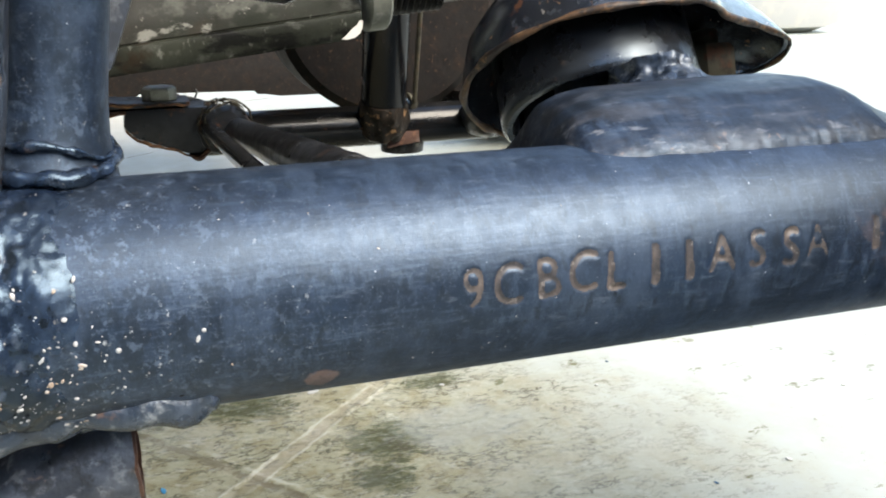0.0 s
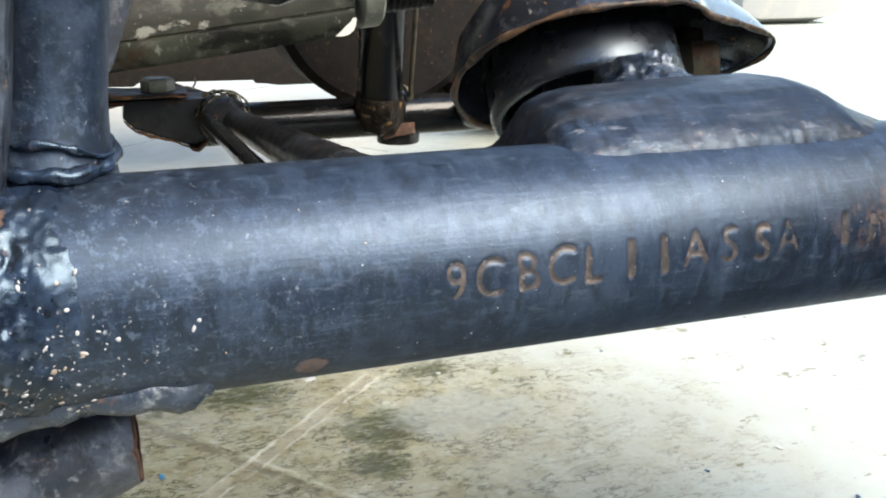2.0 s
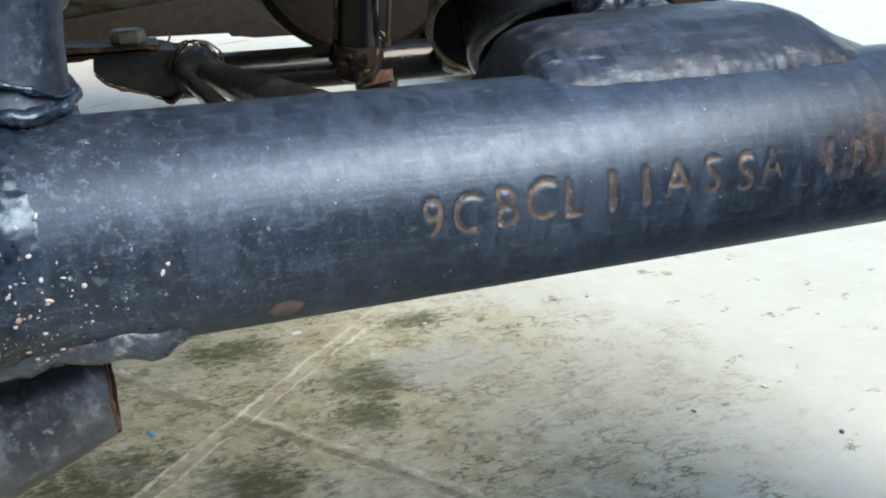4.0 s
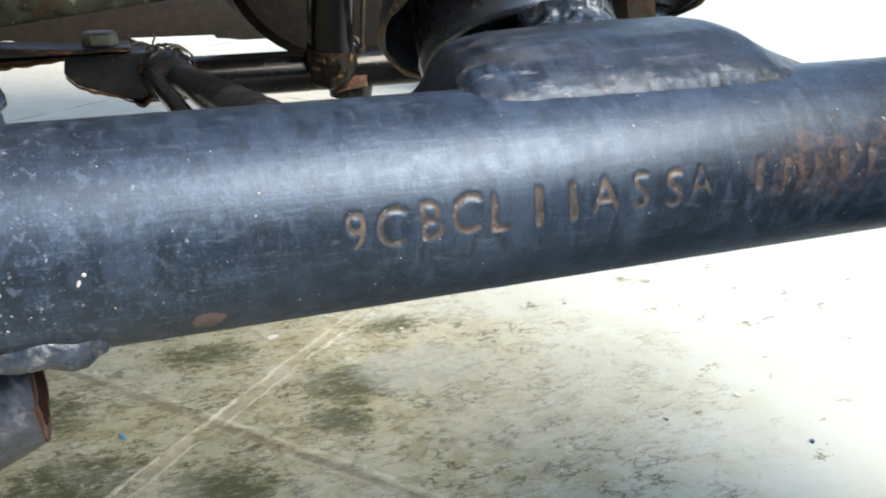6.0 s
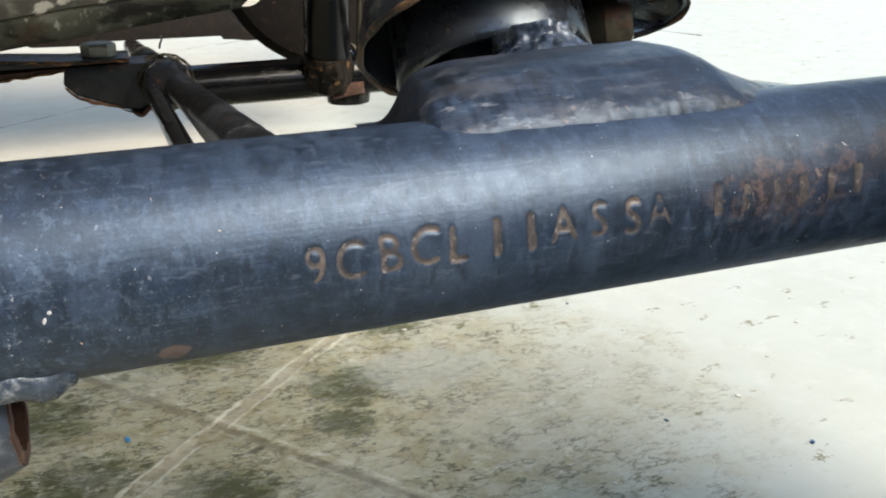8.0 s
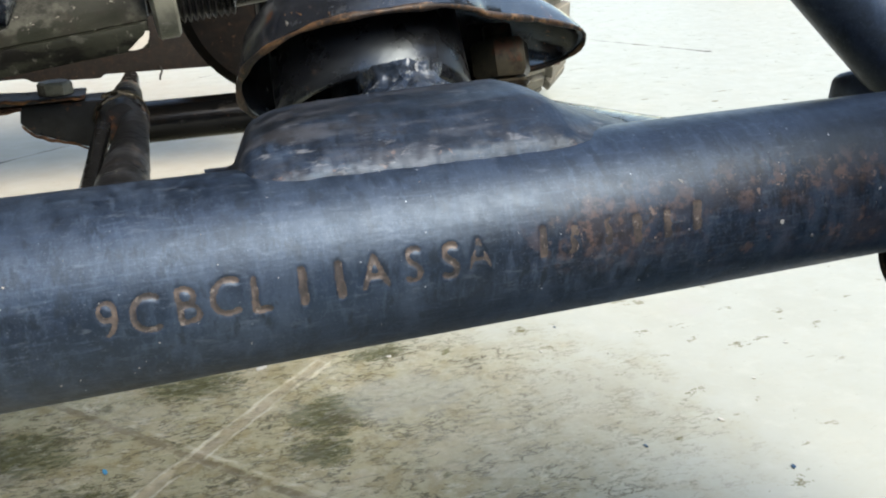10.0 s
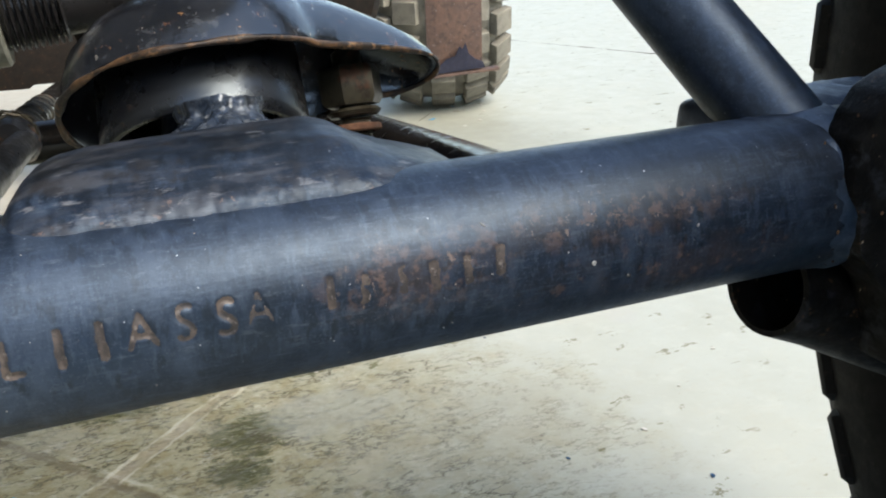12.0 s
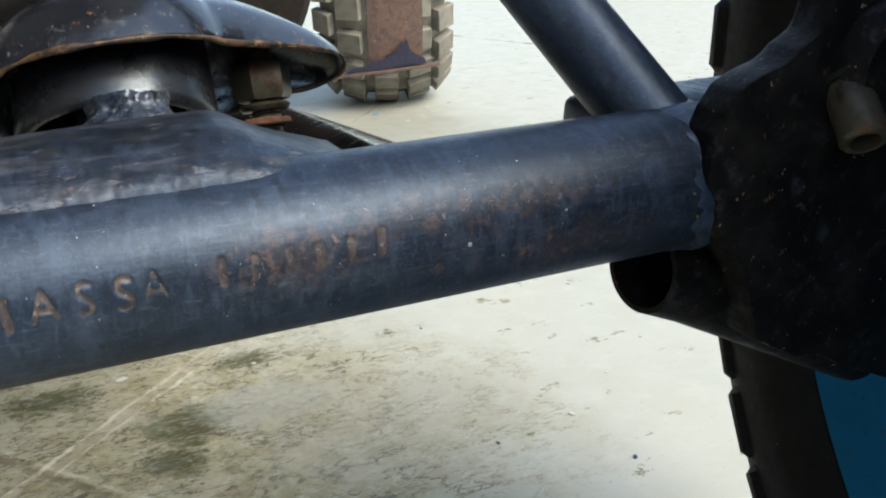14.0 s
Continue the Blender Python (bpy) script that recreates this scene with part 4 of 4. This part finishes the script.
NUT = Vector((10.2, 10.1, 29.55))
NAX = Vector((0.0, -0.30, -1.0)).normalized()
bolt = part("mount_bolt", bar(NUT - NAX * 1.2, NUT + NAX * 2.4, 0.40, 24), M_STEEL, bike, "greasy threaded bolt")
part("nut", lumpy(hexhead(NUT - NAX * 0.75, NAX, 0.86, 1.05), 0.02, 2.0), M_STEEL, bolt, "grimy hexagonal nut")
part("collar", lathe([(0.3, 0), (0.66, 0.02), (0.74, 0.10), (0.66, 0.22), (0.3, 0.24)], NUT + NAX * 0.36, NAX, 32), M_STEEL, bolt)
part("washer", lumpy(bar(NUT + NAX * 0.84 + Vector((-0.3, 0, 0)), NUT + NAX * 1.02 + Vector((-0.3, 0, 0)), 0.98, 40, inner=0.45, edge=0.03), 0.03, 2.2), M_RUST, bolt, "rusty washer")
for k in range(7):
    part("thread", lathe([(0.36, 0), (0.48, 0.06), (0.36, 0.12)], NUT + NAX * (0.62 + 0.19 * k), NAX, 32), M_STEEL, bolt)

# ---- quad bike: cross tubes and far side ----
for x, near, end in ((-0.6, -0.6, 112.0), (14.3, 11.6, 45.0)):
    foot = Vector((near, 3.0, 28.2))
    way = Vector((x, 45.0, 23.4)) - foot
    at = foot + way * (32.6 / 42)
    ct = part("cross_tube", bar(foot + way * ((end - 3) / 42), foot + way * (33 / 42 if end > 50 else 0), 1.0, 48, 12), M_GLOSS, bike)
    part("collar", lumpy(lathe([(0.9, -1.3), (1.05, -1.15), (1.15, -1.0), (1.24, -0.6), (1.3, -0.3), (1.3, 0.1), (1.28, 0.5), (1.2, 0.9), (1.1, 1.2), (0.9, 1.5)], at, -way, 60), 0.2, 1.5, x), M_BRACKET, ct)
    bead([at + Vector(d) for d in ((-0.7, 0.6, 0.55), (0.1, 0, 0.85), (1.0, 0.4, 0.45), (1.1, 0.8, -0.45))], 0.28, 30 + x, ct)
    if end > 50:
        for k in range(9):
            part("cable_winding", lumpy(lathe([(0.95, -0.16), (1.12, 0), (0.95, 0.16)], foot + way * ((40.5 + 3.1 * k + (k % 3) - 3) / 42), -way + Vector((3 * math.sin(2 * k), 0, 0)), 32), 0.05, 2, k), M_STEEL if k % 3 else M_RUSTWELD, ct)
part("brace_tube", lumpy(bar((-0.27, 3.0, 28.36), (0.0, 36.4, 24.25), 0.66, 40, 40), 0.04, 1.2, 2), M_WORN, bike, "thin brace tube with mottled worn paint")
part("brake_pipe", bar((-1.25, 4.0, 27.1), (-1.46, 36.0, 24.65), 0.36, 28, 12), M_GLOSS, bike, "thin glossy black pipe")
far_rail = part("far_frame_tube", bar((-1.5, 37.4, 23.0), (15, 37.4, 23.0), 1.12, 40, 20), M_GLOSS, bike)
far_up = part("far_upright", bar((8.1, 36.9, 22.9), (7.0, 28.5, 44), 1.22, 40, 10), M_GLOSS, bike)
bead([(6.7, 37.2, 23.9), (7.3, 36.7, 24.3), (8.3, 36.55, 24.2), (9.3, 36.8, 24.3), (9.9, 37.3, 23.9)], 0.34, 40, far_up)
bead([(9.5, 36.9, 24.8), (9.9, 36.9, 24.2), (9.8, 36.9, 23.6)], 0.25, 41, far_up, M_STEEL)
part("weld_collar", lumpy(lathe([(1.1, -0.7), (1.3, -0.45), (1.34, -0.2), (1.36, 0.05), (1.35, 0.3), (1.33, 0.55), (1.3, 0.8), (1.3, 1.05), (1.2, 1.4)], (8.0, 36.6, 23.3), (-0.05, -0.37, 0.93), 72), 0.22, 1.9, 4), M_RUSTWELD, far_up, "lumpy weld specked with rust")
part("foot_plate", slab(ragged([(0, 0.1), (2.0, 0.3), (1.9, 1.0), (0.3, 0.9)], 0.3, 0.1, 2), 0.3, ((8.1, 36.12, 21.8), (1, 0, 0), (0, 0.1, 1), (0, 1, 0)), 0.08), M_RUST, far_up, "rusty foot plate")
part("foot_cup", lathe([(0.1, 0), (1.2, 0), (1.25, 0.5), (1.0, 1.0), (0.1, 1.0)], (9.4, 37.6, 21.45), (0, 0, 1), 32), M_BLACK, far_up)
brake_rod = part("brake_rod", bar((9.75, 36.3, 24.2), (9.0, 28.8, 44), 0.13, 12), M_STEEL, bike, "thin bare steel rod")
bracket = part("side_bracket", slab([(-5.3, 24.75), (-5.45, 23.9), (-4.9, 23.3), (-1.7, 22.1), (-1.2, 22.5), (-1.2, 24.75)], 2.4, ((0, 35.6, 0), (1, 0, 0), (0, 0, 1), (0, 1, 0)), 0.12), M_BRACKET, bike, "folded black bracket with rusty edges")
part("flange", slab([(-13, 24.9), (-5.2, 24.85), (-2.2, 24.9), (-2.2, 25.08), (-5.2, 25.1), (-8, 25.3), (-13, 25.35)], 2.6, ((0, 35.3, 0), (1, 0, 0), (0, 0, 1), (0, 1, 0)), 0.04), M_BRACKET, bracket, "thin blackened flange")
part("strap", slab([(-13, 23.95), (-9, 24.25), (-5.25, 24.55), (-5.25, 24.75), (-9, 24.62), (-13, 24.4)], 1.6, ((0, 35.4, 0), (1, 0, 0), (0, 0, 1), (0, 1, 0)), 0.04), M_RUST, bracket, "rusty brown strap")
part("bolt_head", hexhead((-3.6, 36.4, 25.0), (0, 0, 1), 0.85, 0.75), M_BAREALU, bracket, "dull hexagonal bolt head")
bead([(-2.4, 35.5, 22.35), (-1.9, 35.45, 22.2), (-1.45, 35.5, 22.5), (-1.35, 35.5, 23.4)], 0.2, 60, bracket, M_RUST)

def frayed_wires():
    """Ends of wire wound round the cross tube where the bracket meets it."""
    rnd = random.Random(8)
    bm = bmesh.new()
    for _ in range(26):
        a0, r, y = rnd.uniform(-0.4, 3.0), rnd.uniform(1.02, 1.35), rnd.uniform(33.6, 37.2)
        pts = []
        for k in range(6):
            a = a0 + k * rnd.uniform(0.16, 0.30)
            pts.append((-0.6 + r * math.cos(a) + rnd.uniform(-0.05, 0.05), y + 0.12 * k * rnd.uniform(-1, 1), 23.75 - 0.115 * (y - 36) + r * math.sin(a) + rnd.uniform(-0.04, 0.1)))
        sweep(bm, pts, rnd.uniform(0.03, 0.055), 6)
    tagged(part("frayed_wire", bm, M_STEEL, bracket, "frayed ends of wound steel wire"), kind="stuff")


frayed_wires()
RUSTY = simple("orange_rust_edge", (0.10, 0.045, 0.022), 0.8, 0, [((0.26, 0.12, 0.045), 90, 0.46, 0.58, 0.85), ((0.012, 0.010, 0.009), 60, 0.50, 0.58, 0.9)], ((300, 0.8),))
for edge in (((-5.4, 35.55, 23.85), (-4.9, 35.55, 23.28), (-3.3, 35.55, 22.68), (-1.7, 35.55, 22.08)), ((-13, 35.35, 23.98), (-9, 35.35, 24.26), (-5.3, 35.35, 24.58)), ((-13, 35.25, 25.3), (-8, 35.25, 25.25), (-5.2, 35.25, 25.02), (-2.3, 35.25, 24.92))):
    bead(edge, 0.09, edge[0][0], bracket, RUSTY, 0.8, "rusty_edge")
for ob in (far_rail, far_up, brake_rod, bracket):
    ob.location.z = 0.009

# ---- quad bike: engine ----
def case_bar(sect, x0, x1):
    """A length of the case: (y, height) pairs drawn out along its sloping lower edge."""
    bm = bmesh.new()
    loops = []
    for i in range(41):
        x = x0 + (x1 - x0) * i / 40
        z = 30.62 + 0.124 * (x - 0.8)
        loops.append([(x, y, z + h) for y, h in sect])
    rings(bm, loops)
    return lumpy(bm, 0.02, 1.3, 2)


case = part("engine_case", case_bar([(14.3, 4.6), (12.8, 1.35), (12.3, 0.86), (12.15, 0.74), (12.25, 0.5), (17, 0.5), (17, 4.6)], -24, 1.0), M_ALU, bike, "grimy cast aluminium case with chipped paint")
part("oily_flange", case_bar([(12.11, 0.70), (12.03, 0.66), (12.0, 0.58), (12.07, 0.10), (12.15, 0.0), (12.55, 0.0), (16, 0.3), (16, 0.70)], -24, 0.96), M_FLANGE, case, "oily dark lower flange with bare patches")
part("end_face", slab([(12.3, 31.45), (12.85, 32.0), (14.2, 35.2), (16.5, 35.2), (16.5, 31.35)], 0.03, ((1.005, 0, 0), (0, 1, 0), (0, 0, 1), (1, 0, 0)), 0.0), M_CHIP, case, "white painted end of the case")
part("end_boss", lathe([(0.1, 0), (1.28, 0), (1.38, 0.08), (1.38, 0.56), (1.30, 0.64), (0.1, 0.64)], (1.1, 13.05, 32.1), (1, 0, 0.10), 56), M_BAREALU, case)
part("paint_chip", slab([(0, 0.03), (0.18, 0), (0.36, 0.02), (0.5, 0.10), (0.57, 0.24), (0.60, 0.42), (0.50, 0.44), (0.44, 0.34), (0.30, 0.26), (0.16, 0.14)], 0.02, ((0.40, 11.97, 30.60), (0.99, 0, 0.13), (0, 0.1, 0.99), (0, 0.99, -0.1)), 0.0), M_CHIP, case, "chip of white paint")
for k in range(9):
    part("bellow_ring", lathe([(0.7, 0), (0.98, 0.03), (1.04, 0.08), (0.98, 0.13), (0.7, 0.16)], (1.8 + 0.17 * k, 13.05, 32.15 + 0.017 * k), (1, 0, 0.10), 40), M_RUBBER, case)
part("sleeve", bar((1.7, 13.05, 32.1), (6.5, 13.1, 32.7), 0.85, 32), M_RUBBER, case)
part("lever", lathe([(0.05, 0), (0.5, 0.15), (0.75, 0.6), (0.8, 6)], (-1.4, 5.5, 32.4), (-1, -0.05, 0.2), 32), M_CAP, bike, "glossy black lever end")
block_body = part("engine_block", box(-20, 2, 24, 36, 30.4, 58, 0.8), M_ENGINE, bike, "greasy brown engine block")
part("sump_cover", bar((9.4, 39.6, 30.4), (9.4, 46, 30.4), 6.5, 64, edge=0.5), M_SUMP, block_body, "rusty brown round engine cover")
part("flywheel_cover", bar((14.5, 40.4, 31.0), (14.5, 46, 31.0), 6.4, 64, edge=0.5), M_SUMP, block_body, "brown round engine cover")
part("crankcase", box(3.0, 14.5, 40, 47, 29.5, 58, 0.8), M_ENGINE, block_body)
part("exhaust_stub", bar((2.0, 17, 33.0), (9.5, 15.5, 34.0), 1.9, 48, edge=0.2), M_ENGINE, bike)
# ---- quad bike: unseen body added to shade the engine and floor ----
def shade_shell():
    bm = bmesh.new()
    loops = []
    for x, y0, y1, z0, z1 in ((-84, 12, 40, 56, 64), (-80, 2, 52, 50, 68), (-60, -2, 56, 46, 70), (-30, 2, 50, 45, 68), (0, 4, 46, 45, 66), (8, 6, 44, 46, 68), (13, 9, 42, 48, 69), (16, 14, 36, 54, 66)):
        loops.append([(x, y, z) for y, z in rounded([(y0, z0), (y1, z0), (y1, z1), (y0, z1)], 6)])
    rings(bm, loops)
    return bm


part("shade_body", shade_shell(), M_RUBBER, bike, "unseen black body added over the engine to shade it and the floor")

# ---- quad bike: strut, pivot and lug ----
strut_foot = Vector((17.55, 4.04, 30.57))
strut_way = Vector((-0.302, 0.662, 0.686))
strut = part("strut_tube", bar(strut_foot - strut_way * 3.1, strut_foot + strut_way * 22, 1.05, 48, 16), M_STRUT, bike)
FOOT = rounded([(1.9, 29.35), (2.7, 29.66), (4.4, 29.64), (5.2, 29.35), (5.3, 28.6), (3.0, 28.4)])
pad(17.0, 23.5, 0.3, 1.0, FOOT, [(1.6 + 0.5 * (y - 1.3), min(29.35, z - 0.3)) for y, z in FOOT], M_STRUT, "strut_foot", strut, "", 0.05, 5)
pivot = part("pivot_plate", slab(ragged([(19.1, 25.9), (19.7, 23.8), (25, 21.4), (25, 35.5), (22.6, 35.5), (20.8, 31.3), (19.7, 30.75), (18.6, 30.25), (17.95, 29.3), (17.9, 28.2), (18.3, 26.9)], 0.3, 0.16, 3), 1.1, ((0, -0.1, 0), (1, 0, 0), (0, 0, 1), (0, 1, 0)), 0.10, 2), M_NODE, bike, "greasy black pivot plate speckled with rust")
part("pivot_boss", lathe([(0.3, 0.0), (1.3, 0.0), (1.6, 0.3), (1.9, 1.6), (0.3, 1.6)], (22.9, -0.9, 30.3), (0.1, 1, 0), 48), M_NODE, pivot)
pb = part("pivot_bolt", lumpy(bar((21.85, 0.1, 30.2), (21.35, -1.2, 28.95), 0.56, 40, 8, inner=0.36, edge=0.10), 0.04, 1.6, 4), M_STEEL, pivot, "worn silver bolt sleeve")
part("hex_head", lumpy(hexhead((21.95, 0.3, 30.45), (-0.27, -0.69, -0.66), 0.85, 0.7), 0.03, 1.5), M_NODE, pb)


def grit():
    """Rust crumbs and grease grains on the pivot and the tube end."""
    rnd = random.Random(21)
    for name, mat, count in (("rust_grit", M_RIM, 34), ("pale_grit", M_SPATTER, 5)):
        bm = bmesh.new()
        for _ in range(count):
            if rnd.random() < 0.45:
                x, a = 17.2 + 2.6 * rnd.random() ** 0.6, radians(rnd.gauss(-10, 32))
                at = Vector((x, AY - (AR + 0.12 * max(0, x - 17.6)) * math.cos(a), AZ + (AR + 0.12 * max(0, x - 17.6)) * math.sin(a)))
            else:
                at = Vector((rnd.uniform(19.6, 25), -0.12, rnd.gauss(27.3, 2.2)))
            r = rnd.uniform(0.01, 0.04) * (0.6 if mat == M_SPATTER else 1)
            m = Matrix.Translation(at) @ Matrix.Rotation(rnd.uniform(0, 6), 4, "Y") @ Matrix.Diagonal((r * rnd.uniform(0.8, 2.4), r * 0.3, r, 1))
            bmesh.ops.create_icosphere(bm, subdivisions=1, radius=1.0, matrix=m)
        tagged(part(name, lumpy(bm, 0.012, 9.0, 3), mat, pivot), kind="stuff")


grit()
part("node_collar", lumpy(lathe([(1.70 + 0.14 * min(1, k / 9) + 0.0004 * max(0, k - 8) ** 2, 0.12 * k) for k in range(14)], (17.3, AY, AZ), (1, 0, 0), 140), 0.07, 1.6, 5), M_STRUT, pivot, "lumpy painted weld round the tube")


def lug_pipe():
    """A flattened open pipe under the tube, cut off square."""
    bm = bmesh.new()
    n = 48
    loops = []
    for inner in (False, True):
        for i in range(9):
            s = i / 8 if not inner else 1 - i / 8
            c = Vector((17.85, 2.1, 25.45)).lerp(Vector((25.2, 2.1, 22.4)), s)
            a, b = (1.18 + 0.45 * s, 1.24 + 0.76 * s) if not inner else (1.03 + 0.35 * s, 1.09 + 0.65 * s)
            loop = []
            for k in range(n):
                t = 2 * math.pi * k / n
                y, z = a * math.cos(t), b * math.sin(t)
                loop.append(c + Vector((0.10 * z - 0.16 * (y + 0.5) if s == 0 else 0, y, z)))
            loops.append(loop)
    rings(bm, loops, closed=True)
    return part("lug_pipe", bm, M_NODE, bike, "open black pipe end under the frame tube")


lug_pipe()

# ---- quad bike: front wheel, turned ----
PSI = radians(-103.5)
WN = Vector((math.sin(PSI), -math.cos(PSI), 0))
WX = Vector((math.cos(PSI), math.sin(PSI), 0))
WC = Vector((30.2, -9.7, 27.2)) + WN * 0.45
tyre = part("tyre", lathe([(19.2, 2.6), (19.5, 3.6), (20.2, 4.2), (21.6, 4.7), (23.4, 4.75), (25.0, 4.45), (25.9, 3.7), (26.2, 2.0), (26.4, -2.0), (26.1, -6.0), (25.0, -7.6), (22.5, -8.2), (19.5, -7.2), (19.2, -6)], WC, WN, 120, closed=True), M_TYRE, bike, "black knobbly tyre")
rim = part("wheel_rim", lathe([(2, 0.6), (9, 0.8), (15, 1.6), (17.6, 2.4), (18.6, 3.5), (19.3, 3.7), (19.6, 3.3), (19.4, -6.5), (15, -5), (2, -5)], WC, WN, 120), M_BLUE, bike, "blue painted steel wheel rim")
part("hub", lathe([(0.2, 0), (5.0, 0), (5.2, 0.5), (5.0, 2.2), (0.2, 2.4)], WC + WN * 0.6, WN, 40), M_NODE, rim)


def knob_mesh(w, l, h, soft=0.12):
    bm = slab([(-w / 2, -l / 2), (w / 2, -l / 2), (w / 2, l / 2), (-w / 2, l / 2)], h, ((0, 0, 0), (1, 0, 0), (0, 1, 0), (0, 0, 1)), soft, 1)
    finish(bm)
    bmesh.ops.scale(bm, vec=(0.01, 0.01, 0.01), verts=bm.verts)
    me = bpy.data.meshes.new("tread_block")
    bm.to_mesh(me)
    bm.free()
    return me


def knobs(parent, centre, axis, right, radius, rows, count, mesh, mat):
    """Tread blocks round a tyre; rows: (offset along the axis, tilt, phase, radius less)."""
    mesh.materials.append(mat)
    for off, tilt, phase, less in rows:
        for k in range(count):
            an = 2 * math.pi * (k + phase) / count
            out = right * math.cos(an) + Vector((0, 0, 1)) * math.sin(an)
            along = axis.cross(out)
            q = Matrix.Rotation(-tilt, 3, along)
            a2, o2 = q @ axis, q @ out
            m = Matrix((a2, -along, o2)).transposed().to_4x4()
            m.translation = (centre + axis * off + out * (radius - less)) * 0.01
            ob = new("tread_block", mesh)
            ob.parent = parent
            ob.matrix_basis = m


knobs(tyre, WC, WN, WX, 26.0, [(3.2, 0.75, 0.0, 2.0), (1.2, 0.05, 0.5, 1.2), (-2.0, 0.0, 0.0, 1.1), (-5.2, -0.1, 0.5, 1.35)], 45, knob_mesh(2.2, 3.05, 1.6, 0.3), M_TYRE)

# ---- second parked vehicle ----
far = thing("parked_quad_bike", "second quad bike parked behind, showing a dusty tyre and rusty plate", "quad bike")
FN = Vector((0.94, -0.34, 0)).normalized()
FX = Vector((0.34, 0.94, 0)).normalized()
FC = Vector((67.0, 153.5, 22.3))
far_tyre = part("tyre", lathe([(r * 1.1, h * 1.1) for r, h in ((11, -8.0), (14, -10.0), (16.4, -9.6), (18.0, -7.5), (19.0, -3.5), (19.3, 0), (19.0, 3.5), (18.0, 7.5), (16.4, 9.6), (14, 10.0), (11, 8.0))], FC, FN, 96, closed=True), M_TYREDUST, far, "dusty knobbly tyre")
part("rim", lathe([(1, -5), (8, -5), (12.6, -7), (12.6, 7), (8, 5), (1, 5)], FC, FN, 64), M_BLACK, far)
knobs(far_tyre, FC, FN, FX, 20.6, [(-9.8, -0.85, 0.0, 2.2), (-5.7, -0.35, 0.5, 0.2), (0.0, 0.0, 0.0, -0.4), (5.7, 0.35, 0.5, 0.2), (9.8, 0.85, 0.0, 2.2)], 22, knob_mesh(4.3, 3.9, 1.6), M_TYREDUST)
flap = part("mud_plate", slab([(-1.6, 0), (6.4, -0.4), (7.0, 26), (-1.4, 26)], 0.4, ((50.7, 111.5, 12.9), (0.96, -0.28, 0), (0, 0, 1), (0.28, 0.96, 0)), 0.1), M_PLATE, far, "rusty brown steel plate")
part("plate_foot", slab([(-8.5, -1.3), (8.6, 0.0), (8.6, 0.4), (-8.5, -0.8)], 2.2, ((50.7, 110.5, 12.8), (0.96, -0.28, 0), (0, 0, 1), (0.28, 0.96, 0)), 0.1), M_PLATE, flap)
part("torn_guard", slab([(-5.5, -0.9), (6.8, 0.2), (6.5, 1.0), (5.2, 1.6), (4.4, 2.3), (4.0, 3.9), (3.5, 3.0), (3.1, 3.4), (2.4, 2.0), (1.2, 1.7), (0.3, 0.9), (-1.4, 0.7), (-2.2, 0.0), (-4.0, 0.1)], 0.3, ((50.5, 110.7, 13.1), (0.96, -0.28, 0), (0, 0, 1), (0.28, 0.96, 0)), 0.04), M_NAVY, far, "torn navy plastic guard")
rail = part("frame_rail", lumpy(slab([(-45, 15.9), (-14, 15.9), (-13, 15.3), (-4.6, 15.1), (-4, 15.6), (11.6, 15.4), (11.8, 14.9), (13.2, 14.8), (15, 14.5), (30, 14.5), (30, 23), (-45, 23)], 5.0, ((0, 119, 0), (1, 0, 0), (0, 0, 1), (0, 1, 0)), 0.25), 0.06, 0.5), M_SUMP, far, "brown rusty lower frame rail")
# added dark mass for the cross tube to reflect in place of bright horizon
part("reflection_panel", slab([(-70, 22), (26, 22), (30, 32), (24, 62), (-20, 74), (-75, 66)], 16, ((0, 121, 0), (1, 0, 0), (0, 0, 1), (0, 1, 0)), 2.0, 3), M_RUBBER, far, "dark side panel, added to darken what the cross tube reflects")
part("post", bar((-42, 122, 0.0), (-42, 122, 16.5), 1.6, 24), M_SUMP, far)
bm = bmesh.new()
sweep(bm, [(3.4, 118.6, 16.0), (3.5, 118.6, 15.4), (3.2, 118.5, 14.9), (3.1, 118.5, 14.3)], 0.14, 8)
part("wire_end", bm, M_RUBBER, rail)

# ---- far white box ----
tagged(part("white_box", box(262, 326, 350, 395, 0, 66, 14.0), M_WHITE), "white box standing far off on the cement", "box")
